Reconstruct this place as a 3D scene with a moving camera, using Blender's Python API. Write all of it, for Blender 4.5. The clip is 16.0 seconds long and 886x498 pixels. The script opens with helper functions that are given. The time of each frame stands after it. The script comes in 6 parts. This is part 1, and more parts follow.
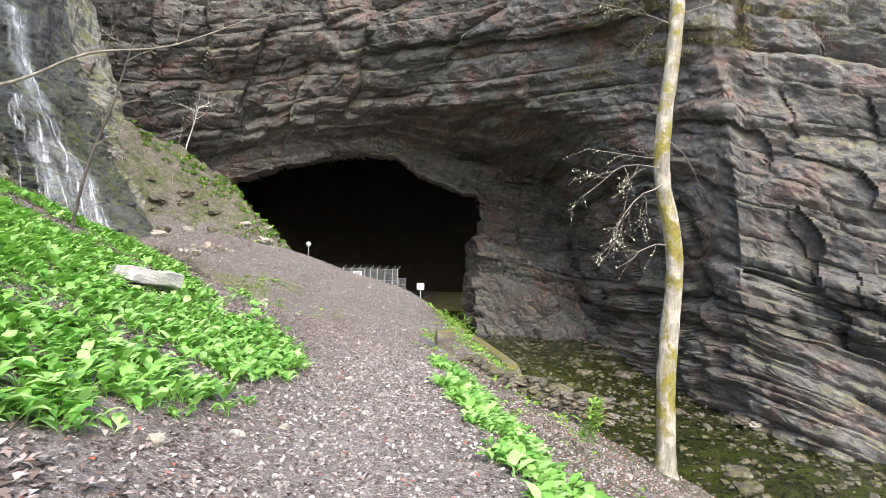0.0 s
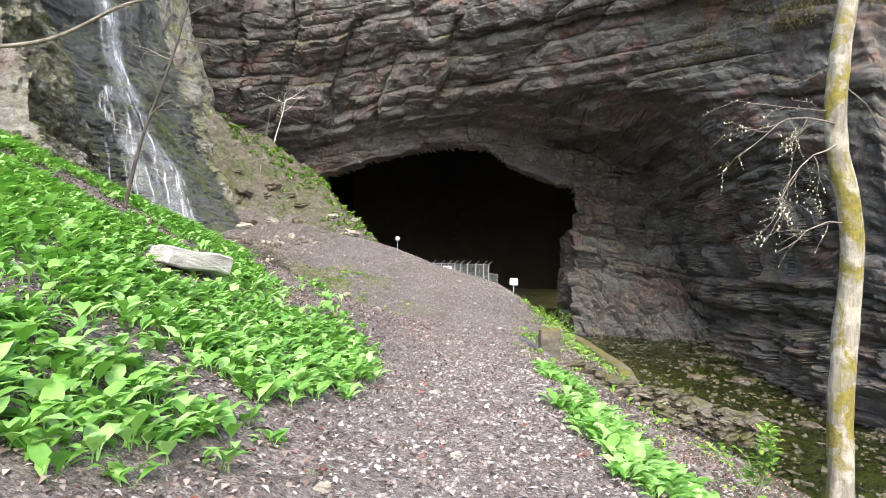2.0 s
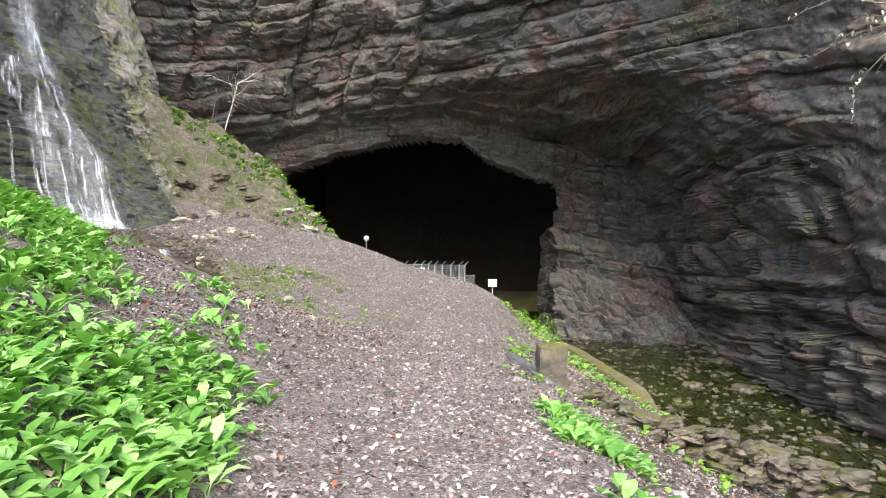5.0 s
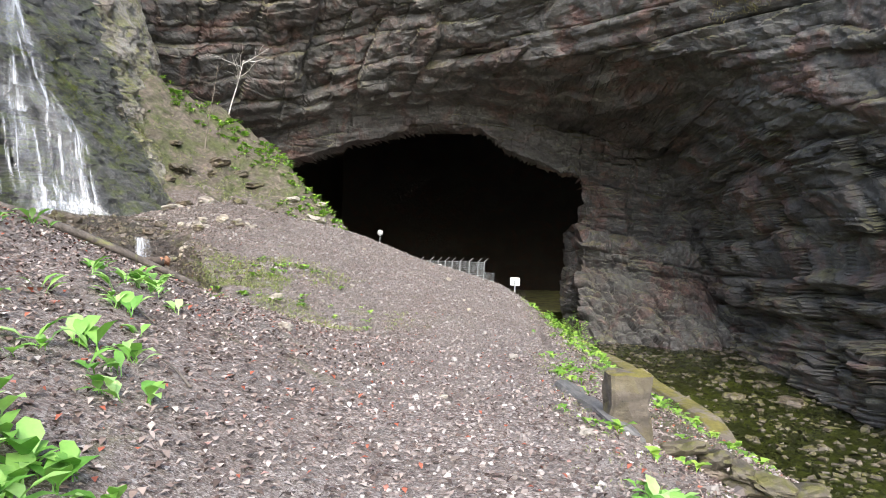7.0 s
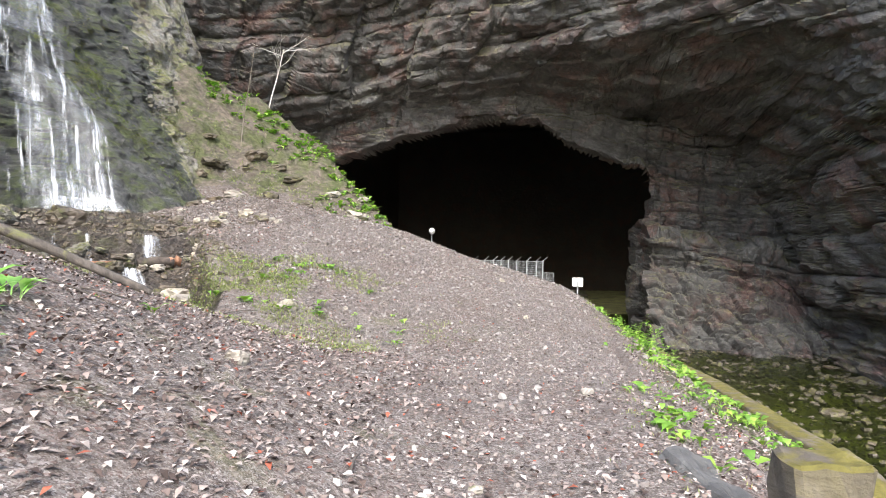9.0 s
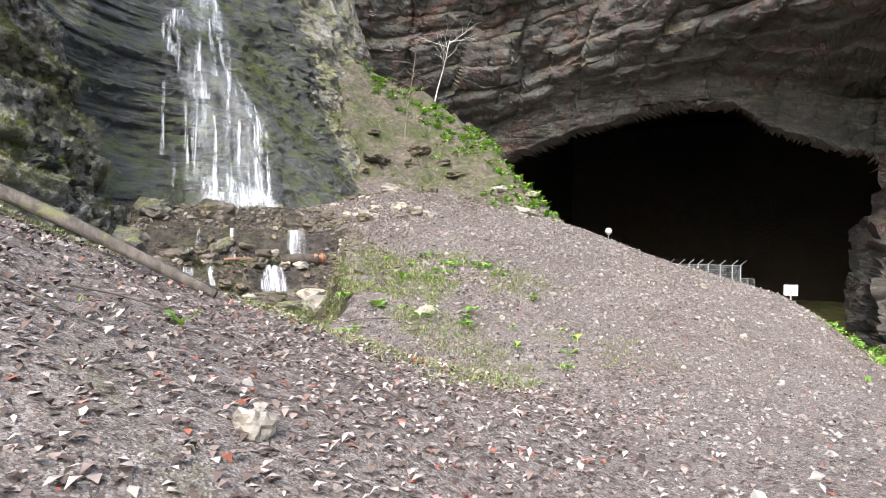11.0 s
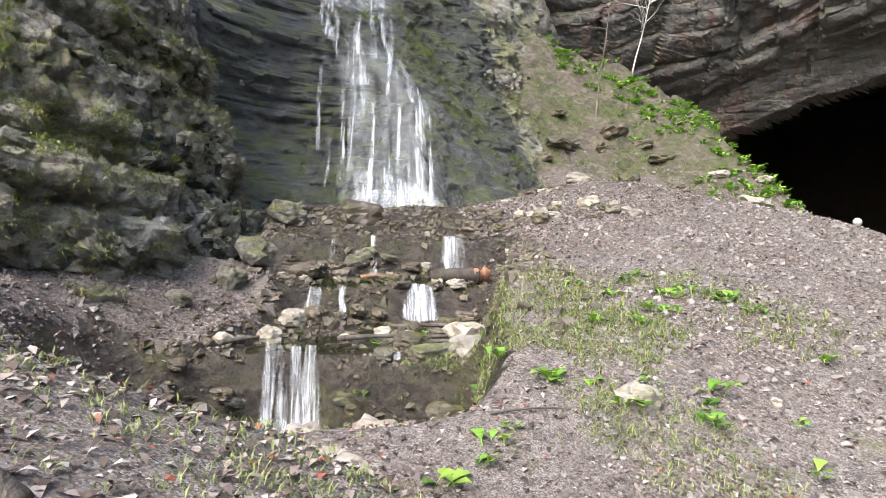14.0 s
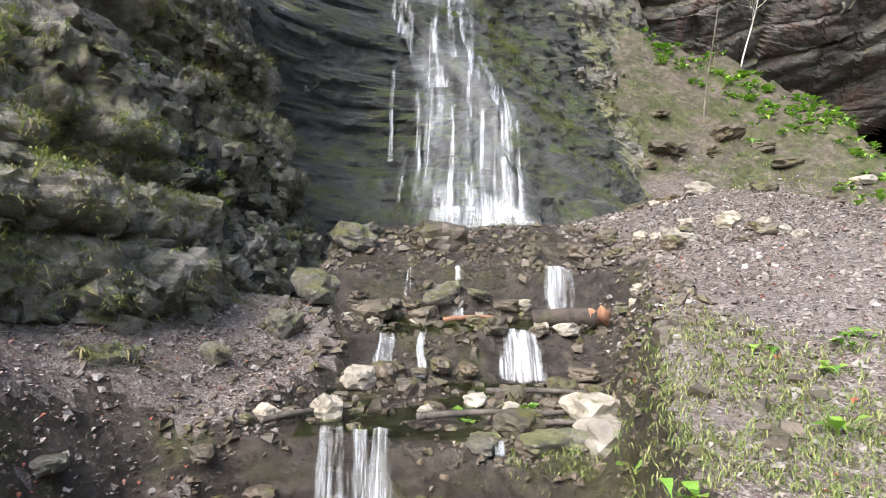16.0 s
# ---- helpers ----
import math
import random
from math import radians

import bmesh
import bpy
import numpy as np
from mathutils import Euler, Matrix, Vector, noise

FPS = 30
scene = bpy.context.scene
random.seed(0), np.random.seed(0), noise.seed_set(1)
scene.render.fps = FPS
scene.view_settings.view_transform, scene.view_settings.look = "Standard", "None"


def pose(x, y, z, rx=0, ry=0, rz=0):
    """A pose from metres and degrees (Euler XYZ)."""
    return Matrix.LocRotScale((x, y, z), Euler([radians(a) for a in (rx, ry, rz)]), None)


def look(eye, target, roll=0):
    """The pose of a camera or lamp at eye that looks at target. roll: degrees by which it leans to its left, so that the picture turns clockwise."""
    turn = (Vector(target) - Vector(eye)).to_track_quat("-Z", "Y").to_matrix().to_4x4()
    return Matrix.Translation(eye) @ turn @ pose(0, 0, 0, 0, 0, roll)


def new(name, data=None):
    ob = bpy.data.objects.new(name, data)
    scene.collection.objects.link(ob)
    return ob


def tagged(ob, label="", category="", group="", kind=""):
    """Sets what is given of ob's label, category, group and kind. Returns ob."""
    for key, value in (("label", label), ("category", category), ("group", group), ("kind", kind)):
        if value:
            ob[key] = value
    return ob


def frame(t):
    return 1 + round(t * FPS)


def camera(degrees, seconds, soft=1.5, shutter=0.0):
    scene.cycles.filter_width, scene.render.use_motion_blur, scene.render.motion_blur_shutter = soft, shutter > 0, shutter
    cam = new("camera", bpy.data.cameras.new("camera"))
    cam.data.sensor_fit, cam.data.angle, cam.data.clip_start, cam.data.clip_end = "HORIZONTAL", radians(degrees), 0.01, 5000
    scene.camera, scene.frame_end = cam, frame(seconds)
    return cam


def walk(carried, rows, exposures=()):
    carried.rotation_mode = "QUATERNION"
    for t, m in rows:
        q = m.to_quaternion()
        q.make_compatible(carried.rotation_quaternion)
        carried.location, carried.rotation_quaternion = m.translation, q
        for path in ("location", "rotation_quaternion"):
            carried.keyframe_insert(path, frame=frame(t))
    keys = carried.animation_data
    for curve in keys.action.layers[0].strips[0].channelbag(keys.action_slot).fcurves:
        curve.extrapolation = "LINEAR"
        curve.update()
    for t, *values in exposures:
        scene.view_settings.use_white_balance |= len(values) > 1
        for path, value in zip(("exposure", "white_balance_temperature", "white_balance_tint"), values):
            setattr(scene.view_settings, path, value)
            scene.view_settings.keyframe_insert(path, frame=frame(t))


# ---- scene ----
cam = camera(68.3, 16.0, soft=0.75)
PATH = [
    (0, (-0.228, 0.286, 1.4), (-0.18, 2.285, 1.423), 1.5),
    (0.5, (-0.234, 1.12, 1.327), (-0.301, 3.119, 1.331), 1.1),
    (1, (-0.336, 1.877, 1.305), (-0.505, 3.869, 1.319), 1.1),
    (1.5, (-0.415, 2.728, 1.165), (-0.631, 4.716, 1.163), 1.0),
    (2, (-0.519, 3.538, 1.045), (-0.745, 5.526, 1.054), 1.3),
    (2.5, (-0.578, 4.386, 0.876), (-0.792, 6.374, 0.881), 1.2),
    (3, (-0.645, 5.315, 0.766), (-0.835, 7.306, 0.771), 1.3),
    (3.5, (-0.659, 6.26, 0.693), (-0.796, 8.255, 0.701), 1.1),
    (4, (-0.668, 7.145, 0.706), (-0.794, 9.141, 0.728), 1.3),
    (4.2, (-0.636, 7.501, 0.707), (-0.759, 9.497, 0.728), 1.1),
    (6.3, (-0.999, 11.275, 0.552), (-1.211, 13.263, 0.573), 1.0),
    (6.5, (-1.022, 11.711, 0.527), (-1.233, 13.7, 0.537), 1.2),
    (7, (-1.155, 12.743, 0.497), (-1.359, 14.733, 0.511), 1.5),
    (7.5, (-1.216, 13.738, 0.435), (-1.446, 15.724, 0.45), 1.3),
    (8, (-1.238, 14.692, 0.422), (-1.498, 16.675, 0.434), 1.3),
    (8.5, (-1.266, 15.641, 0.398), (-1.549, 17.62, 0.414), 1.3),
    (9, (-1.319, 16.504, 0.393), (-1.698, 18.468, 0.404), 1.0),
    (9.5, (-1.407, 17.475, 0.269), (-1.858, 19.424, 0.275), 1.3),
    (10, (-1.587, 18.303, 0.145), (-2.257, 20.188, 0.152), 1.0),
    (10.2, (-1.679, 18.612, 0.139), (-2.394, 20.48, 0.149), 1.1),
    (12.3, (-3.145, 21.856, 0.515), (-4.253, 23.521, 0.511), 0.8),
    (12.5, (-3.266, 22.102, 0.552), (-4.402, 23.748, 0.546), 0.7),
    (13, (-3.615, 22.788, 0.621), (-4.861, 24.353, 0.606), 0.7),
    (13.5, (-4.048, 23.533, 0.632), (-5.347, 25.053, 0.611), 0.8),
    (14, (-4.588, 24.182, 0.67), (-5.941, 25.654, 0.647), 0.8),
    (14.5, (-5.198, 24.82, 0.734), (-6.58, 26.265, 0.716), 0.7),
    (15, (-5.811, 25.24, 0.84), (-7.244, 26.635, 0.824), 0.8),
    (15.5, (-6.472, 25.676, 0.935), (-7.945, 27.029, 0.936), 0.4),
    (16, (-6.971, 25.989, 1.049), (-8.48, 27.301, 1.055), 0.4),
]
walk(cam, [(t, look(eye, target, roll)) for t, eye, target, roll in PATH],
     [(0.0, 1.8), (7.0, 1.75), (9.0, 1.88), (13.0, 1.82), (16.0, 1.8)])

# ---- light ----
world = bpy.data.worlds.new("world")
scene.world = world
world.use_nodes = True
sky = world.node_tree.nodes.new("ShaderNodeTexSky")
sky.sky_type = "NISHITA"
sky.sun_disc = False
SUN_ELEVATION, SUN_ROTATION = radians(47), radians(170)
sky.sun_elevation, sky.sun_rotation = SUN_ELEVATION, SUN_ROTATION
sky.air_density, sky.dust_density = 1.0, 3.0
back = world.node_tree.nodes["Background"]
back.inputs["Strength"].default_value = 0.15
world.node_tree.links.new(sky.outputs["Color"], back.inputs["Color"])
sun = new("sun", bpy.data.lights.new("sun", "SUN"))
sun.data.energy, sun.data.angle, sun.data.color = 1.2, radians(40), (1.0, 0.97, 0.92)
sun.matrix_world = look((0, 0, 0), (-math.sin(SUN_ROTATION) * math.cos(SUN_ELEVATION), -math.cos(SUN_ROTATION) * math.cos(SUN_ELEVATION), -math.sin(SUN_ELEVATION)))

# ---- numeric noise ----
RNG = np.random.default_rng(7)
TABLE = RNG.random(4096)


def lattice(ix, iy, iz):
    h = (ix * 73856093) ^ (iy * 19349663) ^ (iz * 83492791)
    h = (h ^ (h >> 13)) * 1274126177
    return TABLE[(h ^ (h >> 16)) & 4095]


def vnoise(x, y, z):
    """Smooth value noise, -1 to 1."""
    x, y, z = np.broadcast_arrays(np.asarray(x, float), np.asarray(y, float), np.asarray(z, float))
    ix, iy, iz = (np.floor(a).astype(np.int64) for a in (x, y, z))
    fx, fy, fz = x - ix, y - iy, z - iz
    fx, fy, fz = (a * a * (3 - 2 * a) for a in (fx, fy, fz))
    out = 0
    for dx in (0, 1):
        for dy in (0, 1):
            for dz in (0, 1):
                w = (fx if dx else 1 - fx) * (fy if dy else 1 - fy) * (fz if dz else 1 - fz)
                out = out + w * lattice(ix + dx, iy + dy, iz + dz)
    return 2 * out - 1


def fbm(x, y, z, octaves=4, gain=0.5):
    total, amp, norm = 0, 1.0, 0
    for i in range(octaves):
        total = total + amp * vnoise(x * 2 ** i + 17.3 * i, y * 2 ** i - 9.1 * i, z * 2 ** i + 5.7 * i)
        norm += amp
        amp *= gain
    return total / norm


def smooth(a, b, v):
    t = np.clip((v - a) / (b - a), 0, 1)
    return t * t * (3 - 2 * t)


def table(v, *pairs):
    return np.interp(v, [p[0] for p in pairs], [p[1] for p in pairs])


def softmax(a, b, k):
    h = np.clip(0.5 + 0.5 * (a - b) / k, 0, 1)
    return b * (1 - h) + a * h + k * h * (1 - h)


def blocky(u, v, w, cell, seed=0.0):
    """Broken, block-like relief: a value for each of many uneven cells, -1 to 1."""
    u2 = u / cell + 0.35 * vnoise(u / cell * 1.7, v / cell * 1.7, w + seed)
    v2 = v / cell + 0.35 * vnoise(u / cell * 1.7 + 31, v / cell * 1.7, w + seed)
    return 2 * lattice(np.floor(u2).astype(np.int64), np.floor(v2).astype(np.int64), np.full(np.shape(u2), int(seed * 10) + 3, dtype=np.int64)) - 1


def broken_beds(u, v, levels, seed=0):
    """Relief of bedded rock broken into uneven blocks: (bed thickness, block length, amount) a level."""
    total = 0
    for i, (thick, length, amount) in enumerate(levels):
        vv = v / thick + 0.28 * fbm(u / length * 0.5, v / thick * 0.3, seed + 3.0 * i, 4)
        k = np.floor(vv).astype(np.int64)
        uu = u / length + 9.7 * TABLE[(k * 31 + 7 * i + seed) & 4095] + 0.3 * fbm(u / length * 1.6, v / thick * 1.3, seed + 5.0 + i, 3)
        j = np.floor(uu).astype(np.int64)
        h, a, b = (lattice(k, j, np.full(k.shape, seed * 3 + i + c, dtype=np.int64)) for c in (0, 50, 90))
        h0 = TABLE[(k * 53 + 11 * i + seed) & 4095]
        fu, fv = uu - j, vv - k
        crack = np.exp(-(np.minimum(fu, 1 - fu) * length / (0.1 * thick)) ** 2) + np.exp(-(np.minimum(fv, 1 - fv) / 0.07) ** 2)
        total = total + amount * ((1.15 + 0.1 * i) * h + (0.65 - 0.15 * i) * h0 - 0.9 + (a - 0.5) * (fu - 0.5) * 1.4 + (b - 0.2) * (fv - 0.5) - 0.3 * np.minimum(crack, 1))
    return total


# ---- the lie of the land ----
def path_x(y):
    return table(y, (-5, 0), (0, -0.1), (8, -0.6), (12, -1.0), (18, -1.4), (28, -1.6), (45, -2.6), (58, -3.6), (76, -6.5), (130, -9))


def path_z(y):
    return table(y, (-60, 5), (-5, 0.25), (0, -0.1), (5.3, -0.73), (8, -0.82), (12.7, -1.0), (18.3, -1.32), (28, -1.65), (40, -1.75), (58, -2.4), (76, -2.9), (130, -4.5))


def river_z(y):
    return table(y, (-60, -10.6), (20, -10.0), (55, -9.1), (72, -7.4), (90, -6.9), (140, -6.5))


FLOW = (0.737, -0.676)
STEP_AT = (-17.3, 35.5)


def stream_coords(x, y):
    dx, dy = x - STEP_AT[0], y - STEP_AT[1]
    return dx * FLOW[0] + dy * FLOW[1], dx * -FLOW[1] + dy * FLOW[0]


def terrace_z(f):
    return table(f, (-4, 1.9), (0.2, 1.3), (1.0, 1.05), (2.0, 0.72), (2.2, 0.64), (2.42, -0.08), (3.35, -0.32), (3.55, -0.55), (4.1, -0.98), (6.45, -1.18), (6.7, -2.38), (9, -2.5), (14, -2.7))


def channel_mid(f):
    return table(f, (-4, -1.2), (0, 0.1), (2.2, 0.3), (3.8, 0.35), (6.5, -0.5), (8, -0.8), (14, 0.4))


def channel_half(f):
    return table(f, (-4, 2.6), (0, 2.6), (2.2, 2.7), (3.8, 1.9), (6.5, 2.1), (8, 2.0), (11, 1.0), (14, 0.5))


def crest_line(x):
    """Where the near slope breaks off into the side stream's hollow."""
    return table(x, (-40, 22.5), (-12, 23.6), (-8.7, 25.3), (-8.0, 26.6), (-6, 27.0), (-3, 27.8), (-1, 29))


def base_ground(x, y):
    px, pz = path_x(y), path_z(y)
    left = px - 1.2 - x
    right = x - (px + 1.25)
    slope = table(y, (-30, 0.3), (0, 0.36), (10, 0.39), (20, 0.395), (22, 0.345), (24.5, 0.235), (25.5, 0.2), (27, 0.135), (45, 0.08))
    z = pz + slope * softmax(left, 0 * left, 0.8) + 0.05 * np.maximum(left, 0)
    z = np.minimum(z, pz + table(y, (14, 9), (19, 5), (22, 2.7), (24, 2.0)) + 0.06 * left)
    # the drop behind the slope, into the side stream's hollow
    crest = crest_line(x)
    behind = np.maximum(y - crest, 0)
    hollow = np.maximum(z - 0.9 * behind, table(x, (-16, -0.8), (-13, -1.3), (-11, -1.6), (-8.5, -1.9), (0, -1.9)))
    z = np.where((x < 0) & (y < 60), hollow, z)
    # cone of scree under the cliffs
    r = np.hypot(x + 15.0, y - 43.5)
    z = softmax(z, 2.85 - np.where(y > 45, 0.28 + 0.06 * smooth(45, 52, y), 0.285 - 0.045 * smooth(-5, -9, x)) * r, 0.35)
    # rock ridge that rises behind the scree to the cliff
    crest_z = table(x, (-40, 16), (-26, 12.0), (-24.6, 11.6), (-21, 9.8), (-17.6, 7.4), (-13.5, 4.1), (-11, 2.0), (-8.7, -0.6), (-6, -3.2), (0, -10))
    crest_y = table(x, (-40, 50), (-26, 52), (-21, 57), (-17.6, 56), (-11, 51), (-8, 50))
    ridge = crest_z - 0.53 * np.maximum(crest_y - y, 0) - 0.55 * np.maximum(y - crest_y, 0)
    z = softmax(z, ridge, 0.6)
    # the bank down to the river
    fall = softmax(right, 0 * right, 0.5)
    rate = table(y, (-40, 0.5), (10, 0.55), (19, 0.5), (24, 0.45), (34, 0.44), (40, 0.46), (48, 0.42), (60, 0.7), (80, 1.2))
    z = z - rate * fall
    kerb_x = table(y, (20, 4.5), (25, 3.9), (29.8, 3.34), (32.5, 2.95), (37, 2.7), (44, 2.2), (52, 1.5), (58, 0.5), (70, -1))
    z = z - 1.3 * np.clip(x - kerb_x - 0.35, 0, 5) * smooth(20, 25, y) * (1 - smooth(70, 80, y))
    return z


def ground_z(x, y, rough=True):
    z = base_ground(x, y)
    f, g = stream_coords(x, y)
    mid, half = channel_mid(f), channel_half(f)
    inside = (1 - smooth(0, 0.7, np.abs(g - mid) - half)) * smooth(-3.5, -2.5, f) * (1 - smooth(8.5, 11, f))
    askew = 0.5 * np.clip(g + 0.9, 0, 2) * smooth(5, 6, f)
    z = z * (1 - inside) + terrace_z(f - askew) * inside
    # the soil bank between channel and rock wall
    aside = -(g - mid) - half
    bank = smooth(0.1, 0.9, aside) * smooth(1.0, 2.5, f) * (1 - smooth(11, 14, f)) * smooth(0.3, 1.8, y - crest_line(x))
    stepped = table(f, (0, 0.6), (2.4, 0.1), (4.2, -0.85), (6.5, -1.3), (6.85, -2.25), (12, -2.4))
    sloping = table(f, (0, 0.6), (4.2, -0.75), (6, -0.75), (8.1, -0.54), (12, -0.7))
    level = stepped + (sloping - stepped) * smooth(0.2, 2.4, aside)
    z = z + bank * (level + 0.36 * np.maximum(aside - 0.5, 0) - z)
    bed = river_z(y) - 0.14
    z = softmax(z, bed + 0 * z, 0.4)
    if rough:
        near = np.exp(-((x - path_x(y)) / 1.4) ** 2)
        z = z + 0.10 * fbm(x * 0.6, y * 0.6, 0.0, 3) * (1 - 0.6 * near) + 0.05 * fbm(x * 2.3, y * 2.3, 3.0, 3) * (1 - 0.5 * near)
        wild = np.clip(0.35 * (x - 2) / 4, 0, 1)
        z = z + wild * 0.22 * fbm(x * 0.9, y * 0.9, 8.0, 4)
        stony = smooth(2.0, 5.0, np.where(y > 43, z, 0))
        z = z + stony * (0.9 * fbm(x * 0.35, y * 0.35, z * 0.35, 4) + 0.25 * blocky(x, y, 0.0, 1.1, 2.0))
        z = z + inside * 0.09 * fbm(x * 3, y * 3, 1.0, 3)
    return z


# ---- mesh helpers ----
def grid_mesh(name, pts, uv=None, mat=None, flip=False, smooth_shade=True, cut=None):
    """A quad sheet from an (n, m, 3) array."""
    n, m = pts.shape[:2]
    idx = np.arange(n * m).reshape(n, m)
    quads = np.stack([idx[:-1, :-1], idx[1:, :-1], idx[1:, 1:], idx[:-1, 1:]], -1).reshape(-1, 4)
    if cut is not None:
        quads = quads[~cut.ravel()[quads].any(1)]
    if flip:
        quads = quads[:, ::-1]
    return quad_mesh(name, pts.reshape(-1, 3), quads, None if uv is None else uv.reshape(-1, 2), mat, smooth_shade)


def quad_mesh(name, verts, quads, uv=None, mat=None, smooth_shade=True):
    me = bpy.data.meshes.new(name)
    quads = np.asarray(quads, dtype=np.int32)
    k = quads.shape[1]
    me.vertices.add(len(verts))
    me.vertices.foreach_set("co", np.asarray(verts, dtype=np.float32).ravel())
    me.loops.add(quads.size)
    me.loops.foreach_set("vertex_index", quads.ravel())
    me.polygons.add(len(quads))
    me.polygons.foreach_set("loop_start", np.arange(0, quads.size, k, dtype=np.int32))
    me.polygons.foreach_set("use_smooth", np.full(len(quads), smooth_shade))
    if uv is not None:
        layer = me.uv_layers.new(name="bedding")
        layer.data.foreach_set("uv", np.asarray(uv, dtype=np.float32)[quads.ravel()].ravel())
    me.update(calc_edges=True)
    me.validate()
    if mat:
        me.materials.append(mat)
    return me


def steps(*spans):
    """A list of coordinates with a spacing of its own in each span (start, end, spacing)."""
    out = []
    for a, b, d in spans:
        out += list(np.arange(a, b - 1e-6, d))
    return np.array(out + [spans[-1][1]])


# ---- materials ----
class Nodes:
    def __init__(self, name):
        self.mat = bpy.data.materials.new(name)
        self.mat.use_nodes = True
        self.tree = self.mat.node_tree
        self.bsdf = self.tree.nodes["Principled BSDF"]
        self.geo = self.add("ShaderNodeNewGeometry")

    def add(self, kind, **values):
        n = self.tree.nodes.new(kind)
        for key, v in values.items():
            n.inputs[key].default_value = v
        return n

    def link(self, a, b):
        self.tree.links.new(a, b)

    def noise(self, scale, detail=5, rough=0.55, at=None, distortion=0.0, stretch=None):
        n = self.add("ShaderNodeTexNoise", Scale=scale, Detail=detail, Roughness=rough, Distortion=distortion)
        src = at or self.geo.outputs["Position"]
        if stretch:
            mp = self.add("ShaderNodeMapping")
            mp.inputs["Scale"].default_value = stretch
            self.link(src, mp.inputs["Vector"])
            src = mp.outputs["Vector"]
        self.link(src, n.inputs["Vector"])
        return n.outputs["Fac"]

    def voronoi(self, scale, feature="F1", at=None, out="Distance"):
        n = self.add("ShaderNodeTexVoronoi", Scale=scale)
        n.feature = feature
        self.link(at or self.geo.outputs["Position"], n.inputs["Vector"])
        return n.outputs[out]

    def ramp(self, fac, *stops):
        n = self.add("ShaderNodeValToRGB")
        while len(n.color_ramp.elements) < len(stops):
            n.color_ramp.elements.new(0.5)
        for e, (p, c) in zip(n.color_ramp.elements, stops):
            e.position = p
            e.color = (*(c if isinstance(c, tuple) else (c, c, c)), 1)
        self.link(fac, n.inputs["Fac"])
        return n.outputs["Color"]

    def mix(self, fac, a, b, blend="MIX"):
        n = self.tree.nodes.new("ShaderNodeMix")
        n.data_type, n.blend_type = "RGBA", blend
        for sock, v in ((n.inputs[0], fac), (n.inputs[6], a), (n.inputs[7], b)):
            if isinstance(v, (int, float)):
                sock.default_value = v
            elif isinstance(v, tuple):
                sock.default_value = (*v, 1)
            else:
                self.link(v, sock)
        return n.outputs[2]

    def math(self, op, a, b=0.0):
        n = self.tree.nodes.new("ShaderNodeMath")
        n.operation = op
        for sock, v in zip(n.inputs, (a, b)):
            if isinstance(v, (int, float)):
                sock.default_value = v
            else:
                self.link(v, sock)
        return n.outputs[0]

    def bump(self, height, strength=0.5, distance=0.05, after=None):
        n = self.add("ShaderNodeBump", Strength=strength, Distance=distance)
        self.link(height, n.inputs["Height"])
        if after:
            self.link(after, n.inputs["Normal"])
        return n.outputs["Normal"]

    def up(self):
        sep = self.add("ShaderNodeSeparateXYZ")
        self.link(self.geo.outputs["Normal"], sep.inputs[0])
        return sep.outputs["Z"]

    def uv(self):
        return self.add("ShaderNodeUVMap").outputs["UV"]

    def finish(self, color, rough=0.8, normal=None, **more):
        for key, v in (("Base Color", color), ("Roughness", rough), *more.items()):
            sock = self.bsdf.inputs[key]
            if isinstance(v, tuple):
                sock.default_value = (*v, 1)
            elif isinstance(v, (int, float)):
                sock.default_value = v
            else:
                self.link(v, sock)
        if normal:
            self.link(normal, self.bsdf.inputs["Normal"])
        return self.mat


